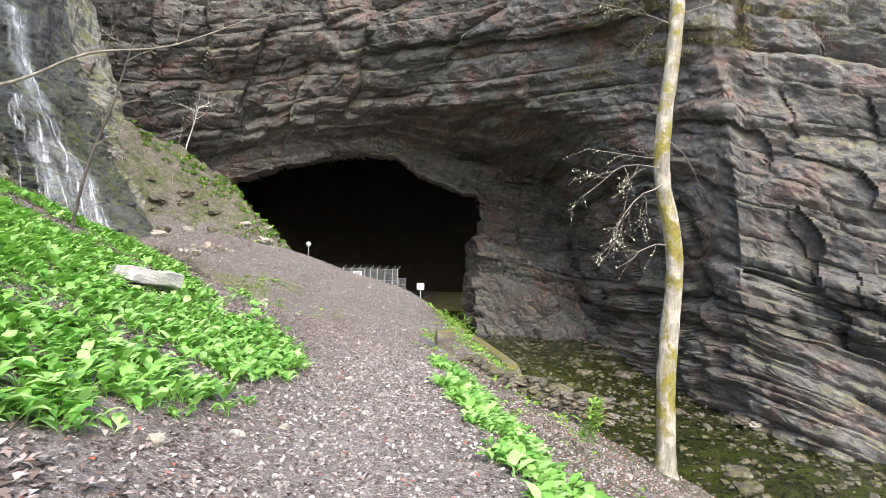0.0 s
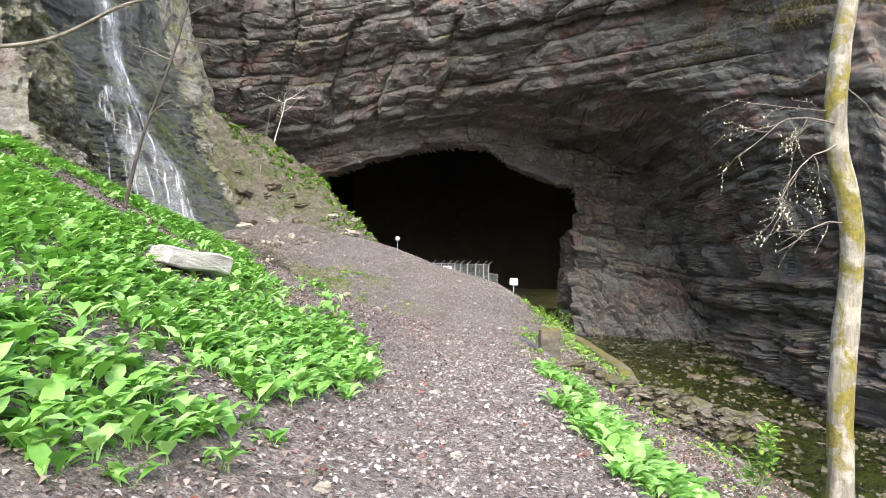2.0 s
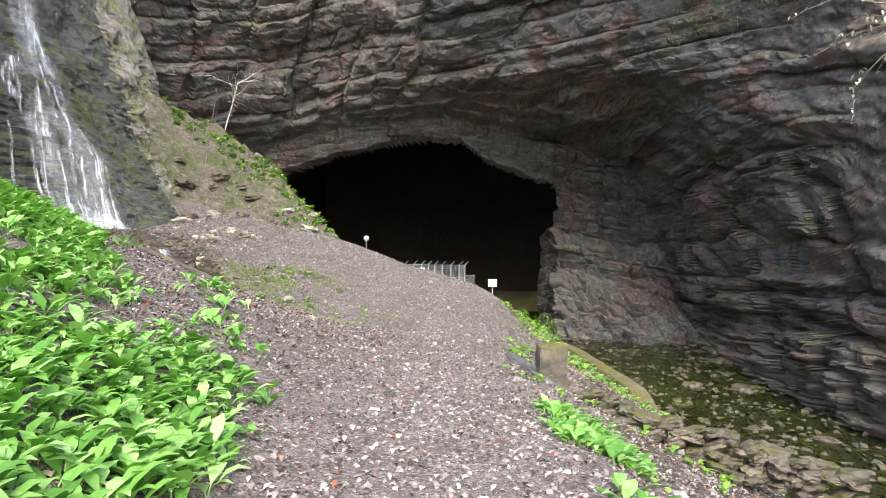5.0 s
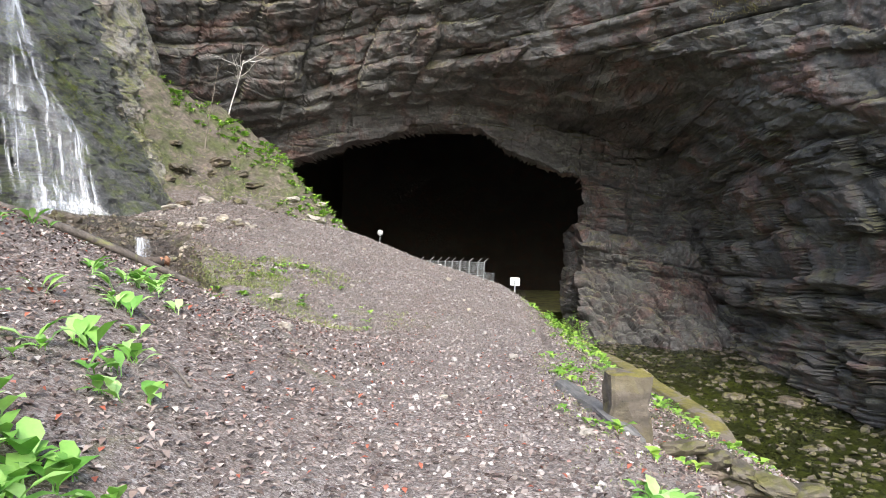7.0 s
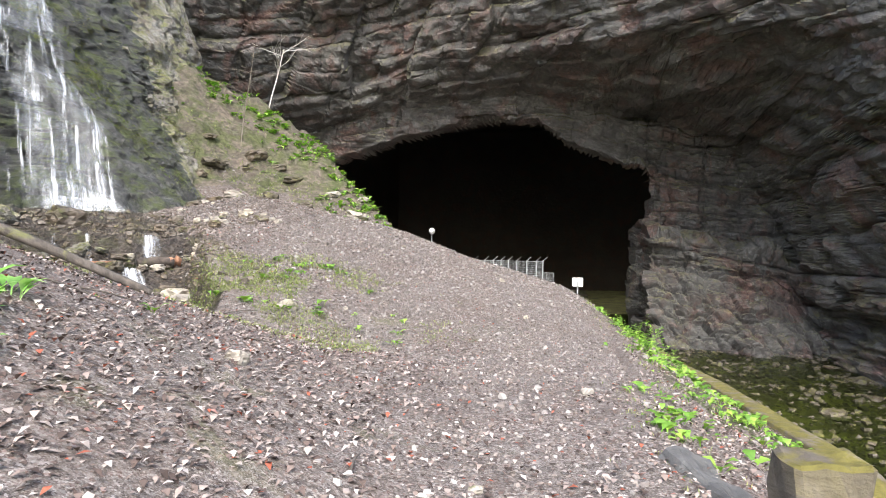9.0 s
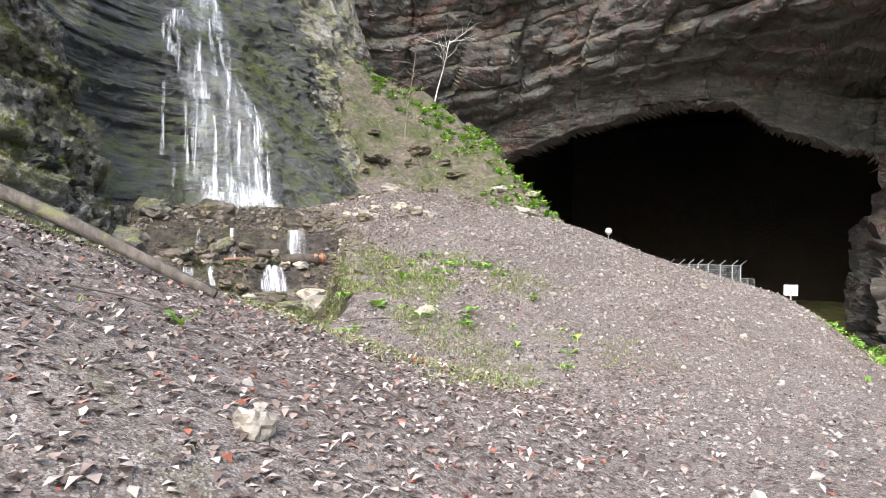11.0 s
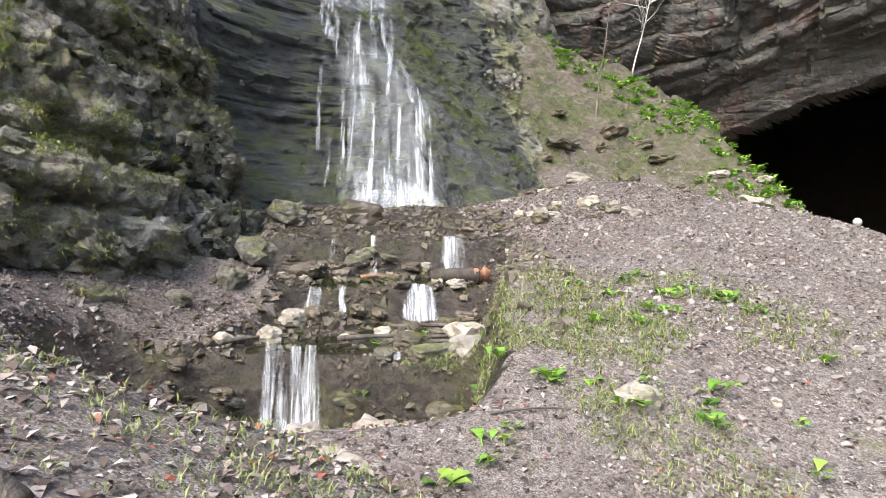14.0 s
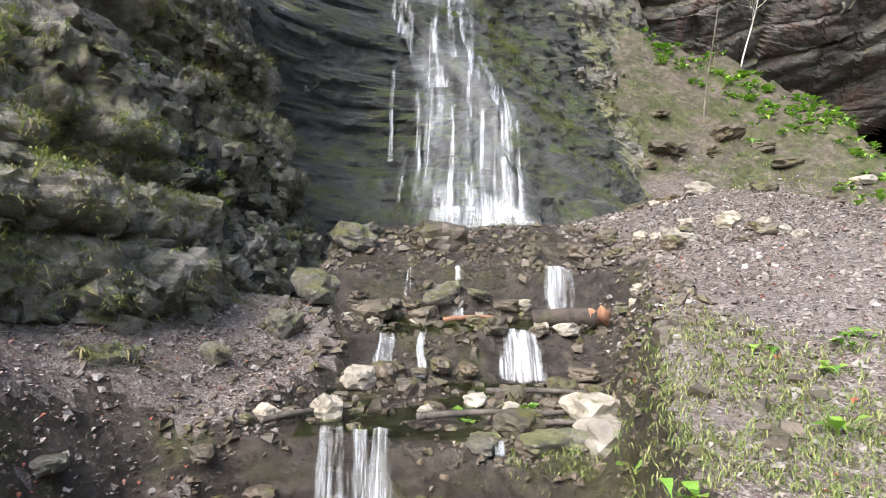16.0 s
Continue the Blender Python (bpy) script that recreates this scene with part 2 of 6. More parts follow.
def cliff_material():
    n = Nodes("bedded limestone")
    uv = n.uv()
    bands = n.noise(1.0, 8, 0.7, uv, 1.2, (0.14, 0.6, 1))
    fine = n.noise(1.0, 9, 0.75, uv, 0.9, (0.7, 2.2, 1))
    patch = n.noise(0.11, 5, 0.65, None, 0.6)
    grain = n.noise(2.6, 9, 0.75)
    cells = n.voronoi(0.9)
    col = n.ramp(bands, (0.3, (0.07, 0.068, 0.064)), (0.45, (0.14, 0.135, 0.127)), (0.56, (0.23, 0.225, 0.212)), (0.7, (0.11, 0.103, 0.094)))
    rust = n.noise(0.2, 6, 0.7, None, 1.5)
    red = n.math("MULTIPLY", n.ramp(rust, (0.485, 0.0), (0.6, 0.85)), n.ramp(bands, (0.38, 0.3), (0.55, 1.0)))
    col = n.mix(red, col, n.ramp(grain, (0.3, (0.14, 0.08, 0.068)), (0.7, (0.34, 0.185, 0.15))))
    col = n.mix(n.ramp(patch, (0.4, 0.0), (0.62, 0.6)), col, (0.1, 0.098, 0.094))
    col = n.mix(0.75, col, n.ramp(grain, (0.28, 0.22), (0.5, 0.62), (0.72, 1.0)), "MULTIPLY")
    pale = n.math("MULTIPLY", n.ramp(n.math("ADD", n.math("MULTIPLY", fine, 0.5), n.math("MULTIPLY", grain, 0.5)), (0.54, 0.0), (0.66, 0.75)), n.ramp(n.noise(0.25, 5, 0.7), (0.45, 0.1), (0.6, 1.0)))
    col = n.mix(pale, col, (0.46, 0.45, 0.43))
    moss = n.math("MULTIPLY", n.ramp(n.up(), (0.15, 0.0), (0.5, 1.0)), n.ramp(n.noise(0.5, 6, 0.7), (0.45, 0.0), (0.6, 0.6)))
    col = n.mix(moss, col, n.ramp(grain, (0.3, (0.06, 0.06, 0.02)), (0.7, (0.2, 0.19, 0.075))))
    b1 = n.bump(bands, 0.35, 0.3)
    b2 = n.bump(fine, 0.4, 0.14, b1)
    b3 = n.bump(n.math("ADD", grain, n.math("MULTIPLY", cells, 0.5)), 0.9, 0.16, b2)
    return n.finish(col, 0.78, b3)


def wet_material(name="wet mossy rock", green=1.0):
    n = Nodes(name)
    big = n.noise(0.55, 6, 0.65, None, 0.5)
    layers = n.noise(1.0, 8, 0.7, None, 0.5, (0.9, 0.9, 2.6))
    grain = n.noise(6, 9, 0.75)
    cells = n.voronoi(3.0)
    col = n.ramp(layers, (0.28, (0.11, 0.102, 0.09)), (0.44, (0.29, 0.272, 0.243)), (0.56, (0.42, 0.4, 0.365)), (0.72, (0.58, 0.56, 0.52)))
    col = n.mix(n.ramp(n.noise(0.35, 4, 0.6), (0.5, 0.0), (0.66, 0.5)), col, (0.20, 0.12, 0.085))
    col = n.mix(0.6, col, n.ramp(grain, (0.34, 0.25), (0.54, 1.0)), "MULTIPLY")
    col = n.mix(n.ramp(n.noise(14, 6, 0.75), (0.55, 0.0), (0.66, 0.6)), col, (0.55, 0.54, 0.5))
    moss = n.math("MULTIPLY", n.ramp(n.up(), (-0.1, 0.12), (0.4, 1.0)), n.ramp(big, (0.42, 0.0), (0.56, 0.8 * green)))
    col = n.mix(moss, col, n.ramp(grain, (0.3, (0.07, 0.082, 0.022)), (0.5, (0.2, 0.212, 0.065)), (0.7, (0.38, 0.38, 0.15))))
    nrm = n.bump(n.math("ADD", grain, cells), 1.0, 0.16, n.bump(layers, 1.0, 0.3))
    return n.finish(col, n.ramp(big, (0.4, 0.35), (0.6, 0.8)), nrm)


def drenched_material():
    n = Nodes("dark drenched rock")
    layers = n.noise(1.0, 8, 0.7, None, 0.5, (1.1, 1.1, 2.2))
    grain = n.noise(7, 9, 0.75)
    cells = n.voronoi(2.6)
    col = n.ramp(layers, (0.3, (0.03, 0.032, 0.034)), (0.5, (0.085, 0.088, 0.088)), (0.66, (0.17, 0.175, 0.17)))
    col = n.mix(0.6, col, n.ramp(grain, (0.3, 0.35), (0.62, 1.0)), "MULTIPLY")
    moss = n.math("MULTIPLY", n.ramp(n.up(), (0.1, 0.0), (0.5, 1.0)), n.ramp(n.noise(0.9, 5, 0.7), (0.45, 0.0), (0.58, 0.8)))
    col = n.mix(moss, col, n.ramp(grain, (0.3, (0.04, 0.055, 0.015)), (0.7, (0.14, 0.17, 0.05))))
    nrm = n.bump(n.math("ADD", grain, cells), 1.0, 0.14, n.bump(layers, 1.0, 0.3))
    return n.finish(col, n.ramp(grain, (0.35, 0.25), (0.65, 0.6)), nrm)


def channel_material():
    n = Nodes("wet brown channel rock")
    layers = n.noise(1.0, 8, 0.75, None, 0.8, (2.0, 2.0, 3.2))
    grain = n.noise(11, 9, 0.75)
    cells = n.voronoi(6.0)
    col = n.ramp(layers, (0.32, (0.028, 0.023, 0.019)), (0.48, (0.085, 0.07, 0.057)), (0.6, (0.15, 0.125, 0.1)), (0.74, (0.27, 0.24, 0.205)))
    col = n.mix(0.7, col, n.ramp(grain, (0.3, 0.25), (0.6, 1.0)), "MULTIPLY")
    col = n.mix(n.ramp(n.noise(1.1, 5, 0.7), (0.52, 0.0), (0.64, 0.6)), col, n.ramp(grain, (0.3, (0.04, 0.045, 0.015)), (0.7, (0.15, 0.15, 0.055))))
    nrm = n.bump(n.math("ADD", grain, cells), 1.0, 0.1, n.bump(layers, 1.0, 0.22))
    return n.finish(col, n.ramp(grain, (0.35, 0.22), (0.65, 0.6)), nrm)


def ground_material():
    n = Nodes("leaf litter and gravel")
    def specks(scale):
        sep = n.add("ShaderNodeSeparateColor")
        n.link(n.voronoi(scale, out="Color"), sep.inputs[0])
        return sep.outputs
    a, c = specks(38), specks(85)
    leaf = n.ramp(a[0], (0.0, (0.05, 0.034, 0.028)), (0.3, (0.13, 0.095, 0.08)), (0.6, (0.25, 0.20, 0.175)), (0.85, (0.38, 0.335, 0.305)), (1.0, (0.55, 0.52, 0.49)))
    chip = n.ramp(c[0], (0.0, (0.07, 0.056, 0.048)), (0.5, (0.235, 0.20, 0.178)), (0.85, (0.36, 0.33, 0.305)), (1.0, (0.52, 0.50, 0.475)))
    leaf = n.mix(n.ramp(a[1], (0.9, 0.0), (0.95, 0.5)), leaf, (0.26, 0.09, 0.06))
    grain = n.noise(14, 8, 0.75)
    big = n.noise(0.5, 5, 0.65)
    col = n.mix(n.ramp(big, (0.4, 0.2), (0.62, 0.9)), leaf, chip)
    col = n.mix(n.ramp(n.noise(0.9, 5, 0.7), (0.45, 0.0), (0.7, 0.45)), col, (0.13, 0.10, 0.082))
    col = n.mix(0.6, col, n.ramp(grain, (0.3, 0.4), (0.62, 1.0)), "MULTIPLY")
    lumps = specks(10)
    col = n.mix(0.55, col, n.ramp(lumps[0], (0.0, 0.5), (0.3, 1.0), (1.0, 1.0)), "MULTIPLY")
    moss = n.ramp(n.noise(0.4, 6, 0.75, None, 0.8), (0.6, 0.0), (0.7, 0.6))
    col = n.mix(moss, col, n.ramp(grain, (0.3, (0.06, 0.065, 0.022)), (0.7, (0.20, 0.20, 0.085))))
    nrm = n.bump(n.math("ADD", grain, n.math("ADD", lumps[2], n.math("ADD", a[2], c[2]))), 0.9, 0.035)
    return n.finish(col, 0.9, nrm)


def turf_material():
    n = Nodes("mossy turf over brown rock")
    big = n.noise(0.5, 6, 0.7, None, 0.6)
    grain = n.noise(4, 8, 0.7)
    col = n.ramp(grain, (0.3, (0.06, 0.05, 0.035)), (0.55, (0.125, 0.108, 0.082)), (0.72, (0.24, 0.215, 0.178)))
    col = n.mix(n.ramp(big, (0.42, 0.0), (0.56, 0.85)), col, n.ramp(grain, (0.3, (0.036, 0.048, 0.014)), (0.7, (0.125, 0.145, 0.048))))
    col = n.mix(n.ramp(n.noise(0.8, 6, 0.7), (0.5, 0.0), (0.6, 0.8)), col, n.ramp(grain, (0.3, (0.07, 0.055, 0.045)), (0.7, (0.27, 0.22, 0.18))))
    return n.finish(col, 0.9, n.bump(n.math("ADD", grain, n.voronoi(1.5)), 1.0, 0.25))


def water_material():
    n = Nodes("clear shallow water")
    nrm = n.bump(n.noise(1.6, 4, 0.6, None, 0.8), 0.35, 0.06)
    clear = n.add("ShaderNodeBsdfTransparent")
    clear.inputs["Color"].default_value = (0.62, 0.7, 0.5, 1)
    gloss = n.add("ShaderNodeBsdfGlossy", Roughness=0.06)
    n.link(nrm, gloss.inputs["Normal"])
    fres = n.add("ShaderNodeFresnel", IOR=1.33)
    n.link(nrm, fres.inputs["Normal"])
    both = n.add("ShaderNodeMixShader")
    n.link(fres.outputs[0], both.inputs[0])
    n.link(clear.outputs[0], both.inputs[1])
    n.link(gloss.outputs[0], both.inputs[2])
    n.link(both.outputs[0], n.tree.nodes["Material Output"].inputs["Surface"])
    return n.mat


def foam_material(name, cover, along=(3.2, 0.32), thin=0.16, most=0.8):
    """Falling white water: strands with gaps, running down the sheet's second coordinate."""
    n = Nodes(name)
    uv = n.uv()
    a = n.noise(1.0, 6, 0.65, uv, 0.7, (along[0], along[1], 1))
    c = n.noise(1.0, 4, 0.6, uv, 0.3, (0.7, 0.45, 1))
    d = n.noise(1.0, 3, 0.6, uv, 0.2, (along[0] * 3, along[1] * 3, 1))
    total = n.math("ADD", n.math("MULTIPLY", a, 0.6), n.math("ADD", n.math("MULTIPLY", c, 0.4), n.math("MULTIPLY", d, 0.15)))
    att = n.add("ShaderNodeAttribute")
    att.attribute_name = "fade"
    worn = n.math("ADD", total, n.math("MULTIPLY", n.math("SUBTRACT", att.outputs["Fac"], 1.0), 0.28))
    alpha = n.ramp(worn, (cover, 0.0), (cover + thin, most))
    n.finish((0.82, 0.86, 0.9), 0.35, None, **{"Alpha": alpha})
    return n.mat


def leaf_material(name, low, mid, high, rough=0.45):
    n = Nodes(name)
    isl = n.geo.outputs["Random Per Island"]
    col = n.ramp(isl, (0.0, low), (0.5, mid), (1.0, high))
    col = n.mix(0.35, col, n.ramp(n.noise(30, 3), (0.3, 0.55), (0.7, 1.0)), "MULTIPLY")
    trans = n.add("ShaderNodeBsdfTranslucent")
    n.link(n.mix(1.0, col, (0.85, 1.0, 0.5), "MULTIPLY"), trans.inputs["Color"])
    n.finish(col, rough)
    both = n.add("ShaderNodeMixShader")
    both.inputs[0].default_value = 0.3
    n.link(n.bsdf.outputs[0], both.inputs[1])
    n.link(trans.outputs[0], both.inputs[2])
    n.link(both.outputs[0], n.tree.nodes["Material Output"].inputs["Surface"])
    return n.mat


def litter_material():
    n = Nodes("dead leaves")
    isl = n.geo.outputs["Random Per Island"]
    col = n.ramp(isl, (0.0, (0.04, 0.027, 0.022)), (0.35, (0.115, 0.08, 0.066)), (0.58, (0.25, 0.195, 0.17)), (0.8, (0.38, 0.325, 0.29)), (0.94, (0.5, 0.46, 0.43)), (0.97, (0.32, 0.09, 0.05)))
    col = n.mix(0.4, col, n.ramp(n.noise(25, 4), (0.3, 0.5), (0.7, 1.0)), "MULTIPLY")
    return n.finish(col, 0.8)


def stone_material(name, dark, light, moss=0.0, rough=0.85, green=(0.12, 0.13, 0.03)):
    n = Nodes(name)
    rnd = n.add("ShaderNodeObjectInfo").outputs["Random"]
    grain = n.noise(6, 8, 0.7)
    lay = n.noise(1.0, 6, 0.65, None, 0.4, (2.0, 2.0, 5.0))
    col = n.ramp(lay, (0.3, dark), (0.68, light))
    col = n.mix(0.45, col, n.ramp(grain, (0.3, 0.5), (0.7, 1.0)), "MULTIPLY")
    col = n.mix(0.5, col, n.ramp(rnd, (0.0, (0.65, 0.62, 0.6)), (0.5, (1.0, 0.96, 0.9)), (1.0, (1.0, 0.9, 0.7))), "MULTIPLY")
    if moss:
        m = n.math("MULTIPLY", n.ramp(n.up(), (0.0, 0.15), (0.6, 1.0)), n.ramp(n.noise(2.2, 5, 0.7), (0.62 - 0.3 * moss, 0.0), (0.72 - 0.3 * moss, 1.0)))
        col = n.mix(m, col, n.ramp(grain, (0.3, (green[0] * 0.5, green[1] * 0.5, green[2] * 0.5)), (0.7, green)))
    return n.finish(col, rough, n.bump(grain, 0.8, 0.04, n.bump(lay, 0.6, 0.08)))


def gravel_material(name, pale):
    n = Nodes(name)
    isl = n.geo.outputs["Random Per Island"]
    col = n.ramp(isl, (0.0, (0.13, 0.11, 0.10)), (0.5, (0.25 * pale, 0.215 * pale, 0.195 * pale)), (0.85, (0.37 * pale, 0.34 * pale, 0.315 * pale)), (1.0, (0.48 * pale, 0.46 * pale, 0.43 * pale)))
    col = n.mix(0.35, col, n.ramp(n.noise(30, 4), (0.3, 0.55), (0.7, 1.0)), "MULTIPLY")
    return n.finish(col, 0.85)


def bark_material(name, dark, light, moss=0.0, green=(0.22, 0.19, 0.02)):
    n = Nodes(name)
    lines = n.noise(1.0, 6, 0.65, None, 0.4, (9, 9, 1.6))
    spots = n.noise(2.4, 5, 0.65)
    col = n.ramp(lines, (0.3, dark), (0.68, light))
    col = n.mix(n.ramp(spots, (0.5, 0.0), (0.62, 0.6)), col, tuple(min(1, 1.4 * c) for c in light))
    if moss:
        m = n.ramp(n.noise(0.9, 5, 0.7, None, 0.8), (0.62 - 0.2 * moss, 0.0), (0.70 - 0.2 * moss, 0.95))
        col = n.mix(m, col, n.ramp(n.noise(12, 5), (0.3, (green[0] * 0.45, green[1] * 0.5, green[2])), (0.7, green)))
    return n.finish(col, 0.9, n.bump(n.math("ADD", lines, spots), 0.8, 0.04))


def plain_material(name, col, rough=0.6, metallic=0.0, wear=0.25):
    n = Nodes(name)
    g = n.noise(4, 6, 0.65)
    c = n.mix(wear, col, n.ramp(g, (0.3, tuple(0.45 * v for v in col)), (0.7, col)))
    return n.finish(c, rough, n.bump(g, 0.15, 0.01), Metallic=metallic)


def bed_material():
    n = Nodes("mossy stream bed")
    cells = n.voronoi(1.1)
    patch = n.noise(0.35, 5, 0.65, None, 0.6)
    grain = n.noise(3, 7, 0.7)
    col = n.ramp(patch, (0.3, (0.055, 0.047, 0.025)), (0.48, (0.13, 0.125, 0.04)), (0.62, (0.20, 0.20, 0.055)), (0.8, (0.12, 0.10, 0.06)))
    col = n.mix(0.6, col, n.ramp(grain, (0.3, 0.35), (0.7, 1.0)), "MULTIPLY")
    return n.finish(col, 0.8, n.bump(n.math("ADD", cells, grain), 0.9, 0.25))


TURF = turf_material()
DARKWET = drenched_material()
CHANNEL = channel_material()
ROCK, WET, SOIL, WATER, BED = cliff_material(), wet_material(), ground_material(), water_material(), bed_material()
FALLS = foam_material("falling water", 0.575, (3.6, 0.30), 0.26, 0.75)
FOAM = foam_material("foaming water", 0.525, (3.4, 0.45), 0.26, 0.85)
SPLASH = foam_material("splashing water", 0.49, (3.4, 0.45), 0.3, 0.82)
VEIL = foam_material("drifting spray", 0.40, (2.2, 0.2), 0.45, 0.26)
RAMSONS = leaf_material("young ramsons leaf", (0.11, 0.29, 0.045), (0.24, 0.48, 0.095), (0.43, 0.66, 0.25))
HERB = leaf_material("fresh herb leaf", (0.10, 0.22, 0.03), (0.22, 0.42, 0.06), (0.38, 0.55, 0.10))
GRASS = leaf_material("grass blade", (0.14, 0.20, 0.05), (0.26, 0.32, 0.10), (0.40, 0.40, 0.18), 0.7)
DRY = leaf_material("dry grass", (0.20, 0.17, 0.09), (0.36, 0.31, 0.17), (0.50, 0.46, 0.28), 0.8)
LITTER, GRAVEL = litter_material(), gravel_material("gravel chips", 1.0)
RUSSET = leaf_material("russet dead leaf", (0.14, 0.06, 0.04), (0.34, 0.16, 0.11), (0.52, 0.33, 0.25), 0.7)
SCREE = gravel_material("scree chips", 0.72)
PALE = stone_material("pale limestone", (0.22, 0.20, 0.17), (0.52, 0.49, 0.43), 0.15)
GREYROCK = stone_material("pale grey rock", (0.27, 0.265, 0.25), (0.58, 0.57, 0.54), 0.1)
BROWN = stone_material("wet brown stone", (0.04, 0.034, 0.028), (0.2, 0.168, 0.13), 0.3, 0.4)
GREEN = stone_material("moss-covered stone", (0.04, 0.036, 0.026), (0.17, 0.15, 0.115), 0.5, 0.65, (0.11, 0.105, 0.028))
CONCRETE = stone_material("weathered concrete", (0.075, 0.065, 0.052), (0.2, 0.175, 0.14), 0.65, 0.9, (0.16, 0.14, 0.03))
SLATE = stone_material("dark grey slab", (0.075, 0.077, 0.08), (0.19, 0.195, 0.2), 0.0, 0.6)
BARK = bark_material("mossy smooth bark", (0.12, 0.105, 0.08), (0.34, 0.31, 0.25), 0.72, (0.25, 0.205, 0.025))
TWIG = bark_material("grey twig bark", (0.09, 0.075, 0.06), (0.24, 0.21, 0.175))
BIRCH = bark_material("pale birch bark", (0.45, 0.42, 0.38), (0.75, 0.73, 0.69))
DEADWOOD = bark_material("weathered grey wood", (0.035, 0.03, 0.025), (0.13, 0.112, 0.095), 0.25, (0.17, 0.17, 0.05))
WETWOOD = bark_material("black wet wood", (0.022, 0.018, 0.014), (0.075, 0.06, 0.05), 0.2, (0.1, 0.11, 0.03))
ORANGE = bark_material("torn orange wood", (0.2, 0.095, 0.055), (0.38, 0.21, 0.13))
STEEL = plain_material("galvanised steel", (0.42, 0.45, 0.46), 0.5, 0.6)
WHITE = plain_material("white sign enamel", (0.8, 0.8, 0.78), 0.5, 0.0, 0.1)
INK = plain_material("dark sign lettering", (0.04, 0.04, 0.045), 0.6)
RED = plain_material("red sign paint", (0.5, 0.06, 0.05), 0.6)
GLOBE = plain_material("milky lamp glass", (0.62, 0.64, 0.64), 0.3)
BUD = plain_material("pale opening bud", (0.62, 0.6, 0.42), 0.7)


# ---- ground ----
def build_ground():
    xs = steps((-140, -50, 6), (-50, -26, 1.0), (-26, -20, 0.4), (-20, 5, 0.14), (5, 26, 0.3), (26, 60, 1.5), (60, 140, 8))
    ys = steps((-140, -20, 8), (-20, -2, 0.8), (-2, 36, 0.14), (36, 62, 0.28), (62, 100, 0.6), (100, 150, 3))
    X, Y = np.meshgrid(xs, ys, indexing="ij")
    Z = ground_z(X, Y)
    me = grid_mesh("ground", np.stack([X, Y, Z], -1), mat=SOIL)
    for m in (BED, CHANNEL, TURF, CHANNEL):
        me.materials.append(m)
    xm, ym, zm = ((a[:-1, :-1] + a[1:, 1:]) / 2 for a in (X, Y, Z))
    f, g = stream_coords(xm, ym)
    ragged = 0.5 * fbm(xm * 1.1, ym * 1.1, 2.0, 3)
    slot = np.zeros(xm.shape, dtype=np.int32)
    slot[(ym > 40) & (zm > 2.9 + 2.0 * ragged + 0.1 * np.maximum(-xm - 14, 0)) & (xm < -6)] = 3
    slot[(xm - path_x(ym) > 2.7 + ragged) & (xm < 18 + 4 * ragged) & (ym > -15 + 8 * ragged)] = 3
    slot[(f > -3) & (f < 9) & (np.abs(g - channel_mid(f)) < channel_half(f) + 0.3 + 0.6 * ragged) & (xm < -9)] = 2
    grade = np.hypot(np.diff(Z, axis=0)[:, :-1] / np.diff(X, axis=0)[:, :-1], np.diff(Z, axis=1)[:-1] / np.diff(Y, axis=1)[:-1])
    slot[(grade > 1.2 + ragged) & (xm < -9) & (ym > 24) & (ym < 40)] = 4
    slot[(zm < river_z(ym) + 0.1 + 0.5 * ragged) & (xm > 2)] = 1
    me.polygons.foreach_set("material_index", slot.ravel())
    ob = new("ground", me)
    return tagged(ob, "trodden gravel path and leaf-littered slopes", "ground", kind="structure")


build_ground()


def build_river():
    ys = steps((-60, 0, 6), (0, 100, 1.0))
    xs = steps((1, 50, 0.7))
    X, Y = np.meshgrid(xs, ys, indexing="ij")
    Z = river_z(Y) + 0.02 * fbm(X * 0.8, Y * 0.8, 0.0, 2)
    ob = new("water", grid_mesh("water", np.stack([X, Y, Z], -1), mat=WATER))
    tagged(ob, "shallow clear stream over mossy green stones", "water", kind="structure")


build_river()


# ---- the great cliff and cave ----
def vault_edge(x):
    return table(x, (-60, 5), (-36, 12), (-30, 14.5), (-24, 16.2), (-13.6, 17.8), (-6.8, 18.3), (2.6, 16.7), (7.8, 15.8), (12.4, 14.4), (15.4, 12.1), (18.1, 9), (20, 3.7), (20.7, -0.5), (21.2, -5), (21.7, -16))


def arch_lift(x):
    """How far the beds are bent: an upfold over the cave."""
    return table(x, (-60, -16), (-36, -6), (-24, -2.2), (-13.6, -0.5), (-6.8, 0), (2.6, -1.4), (12, -3.0), (18, -5.2), (22, -7.2), (30, -11.0), (45, -17), (60, -23))


def cave_mask(x, z):
    lip = table(x, (-30, 7.2), (-24.6, 9.8), (-20, 11.4), (-16.3, 12.4), (-10.8, 13.5), (-4.6, 13.8), (-1.8, 11.7), (3, 10.0), (6.1, 9.3), (6.4, 2), (7, -12))
    right = table(z, (-12, 5.0), (-3.8, 5.1), (3.1, 5.0), (4.5, 6.2), (6.5, 6.5), (9.3, 6.3), (14, 0.0))
    return np.minimum(lip - z, right - x)


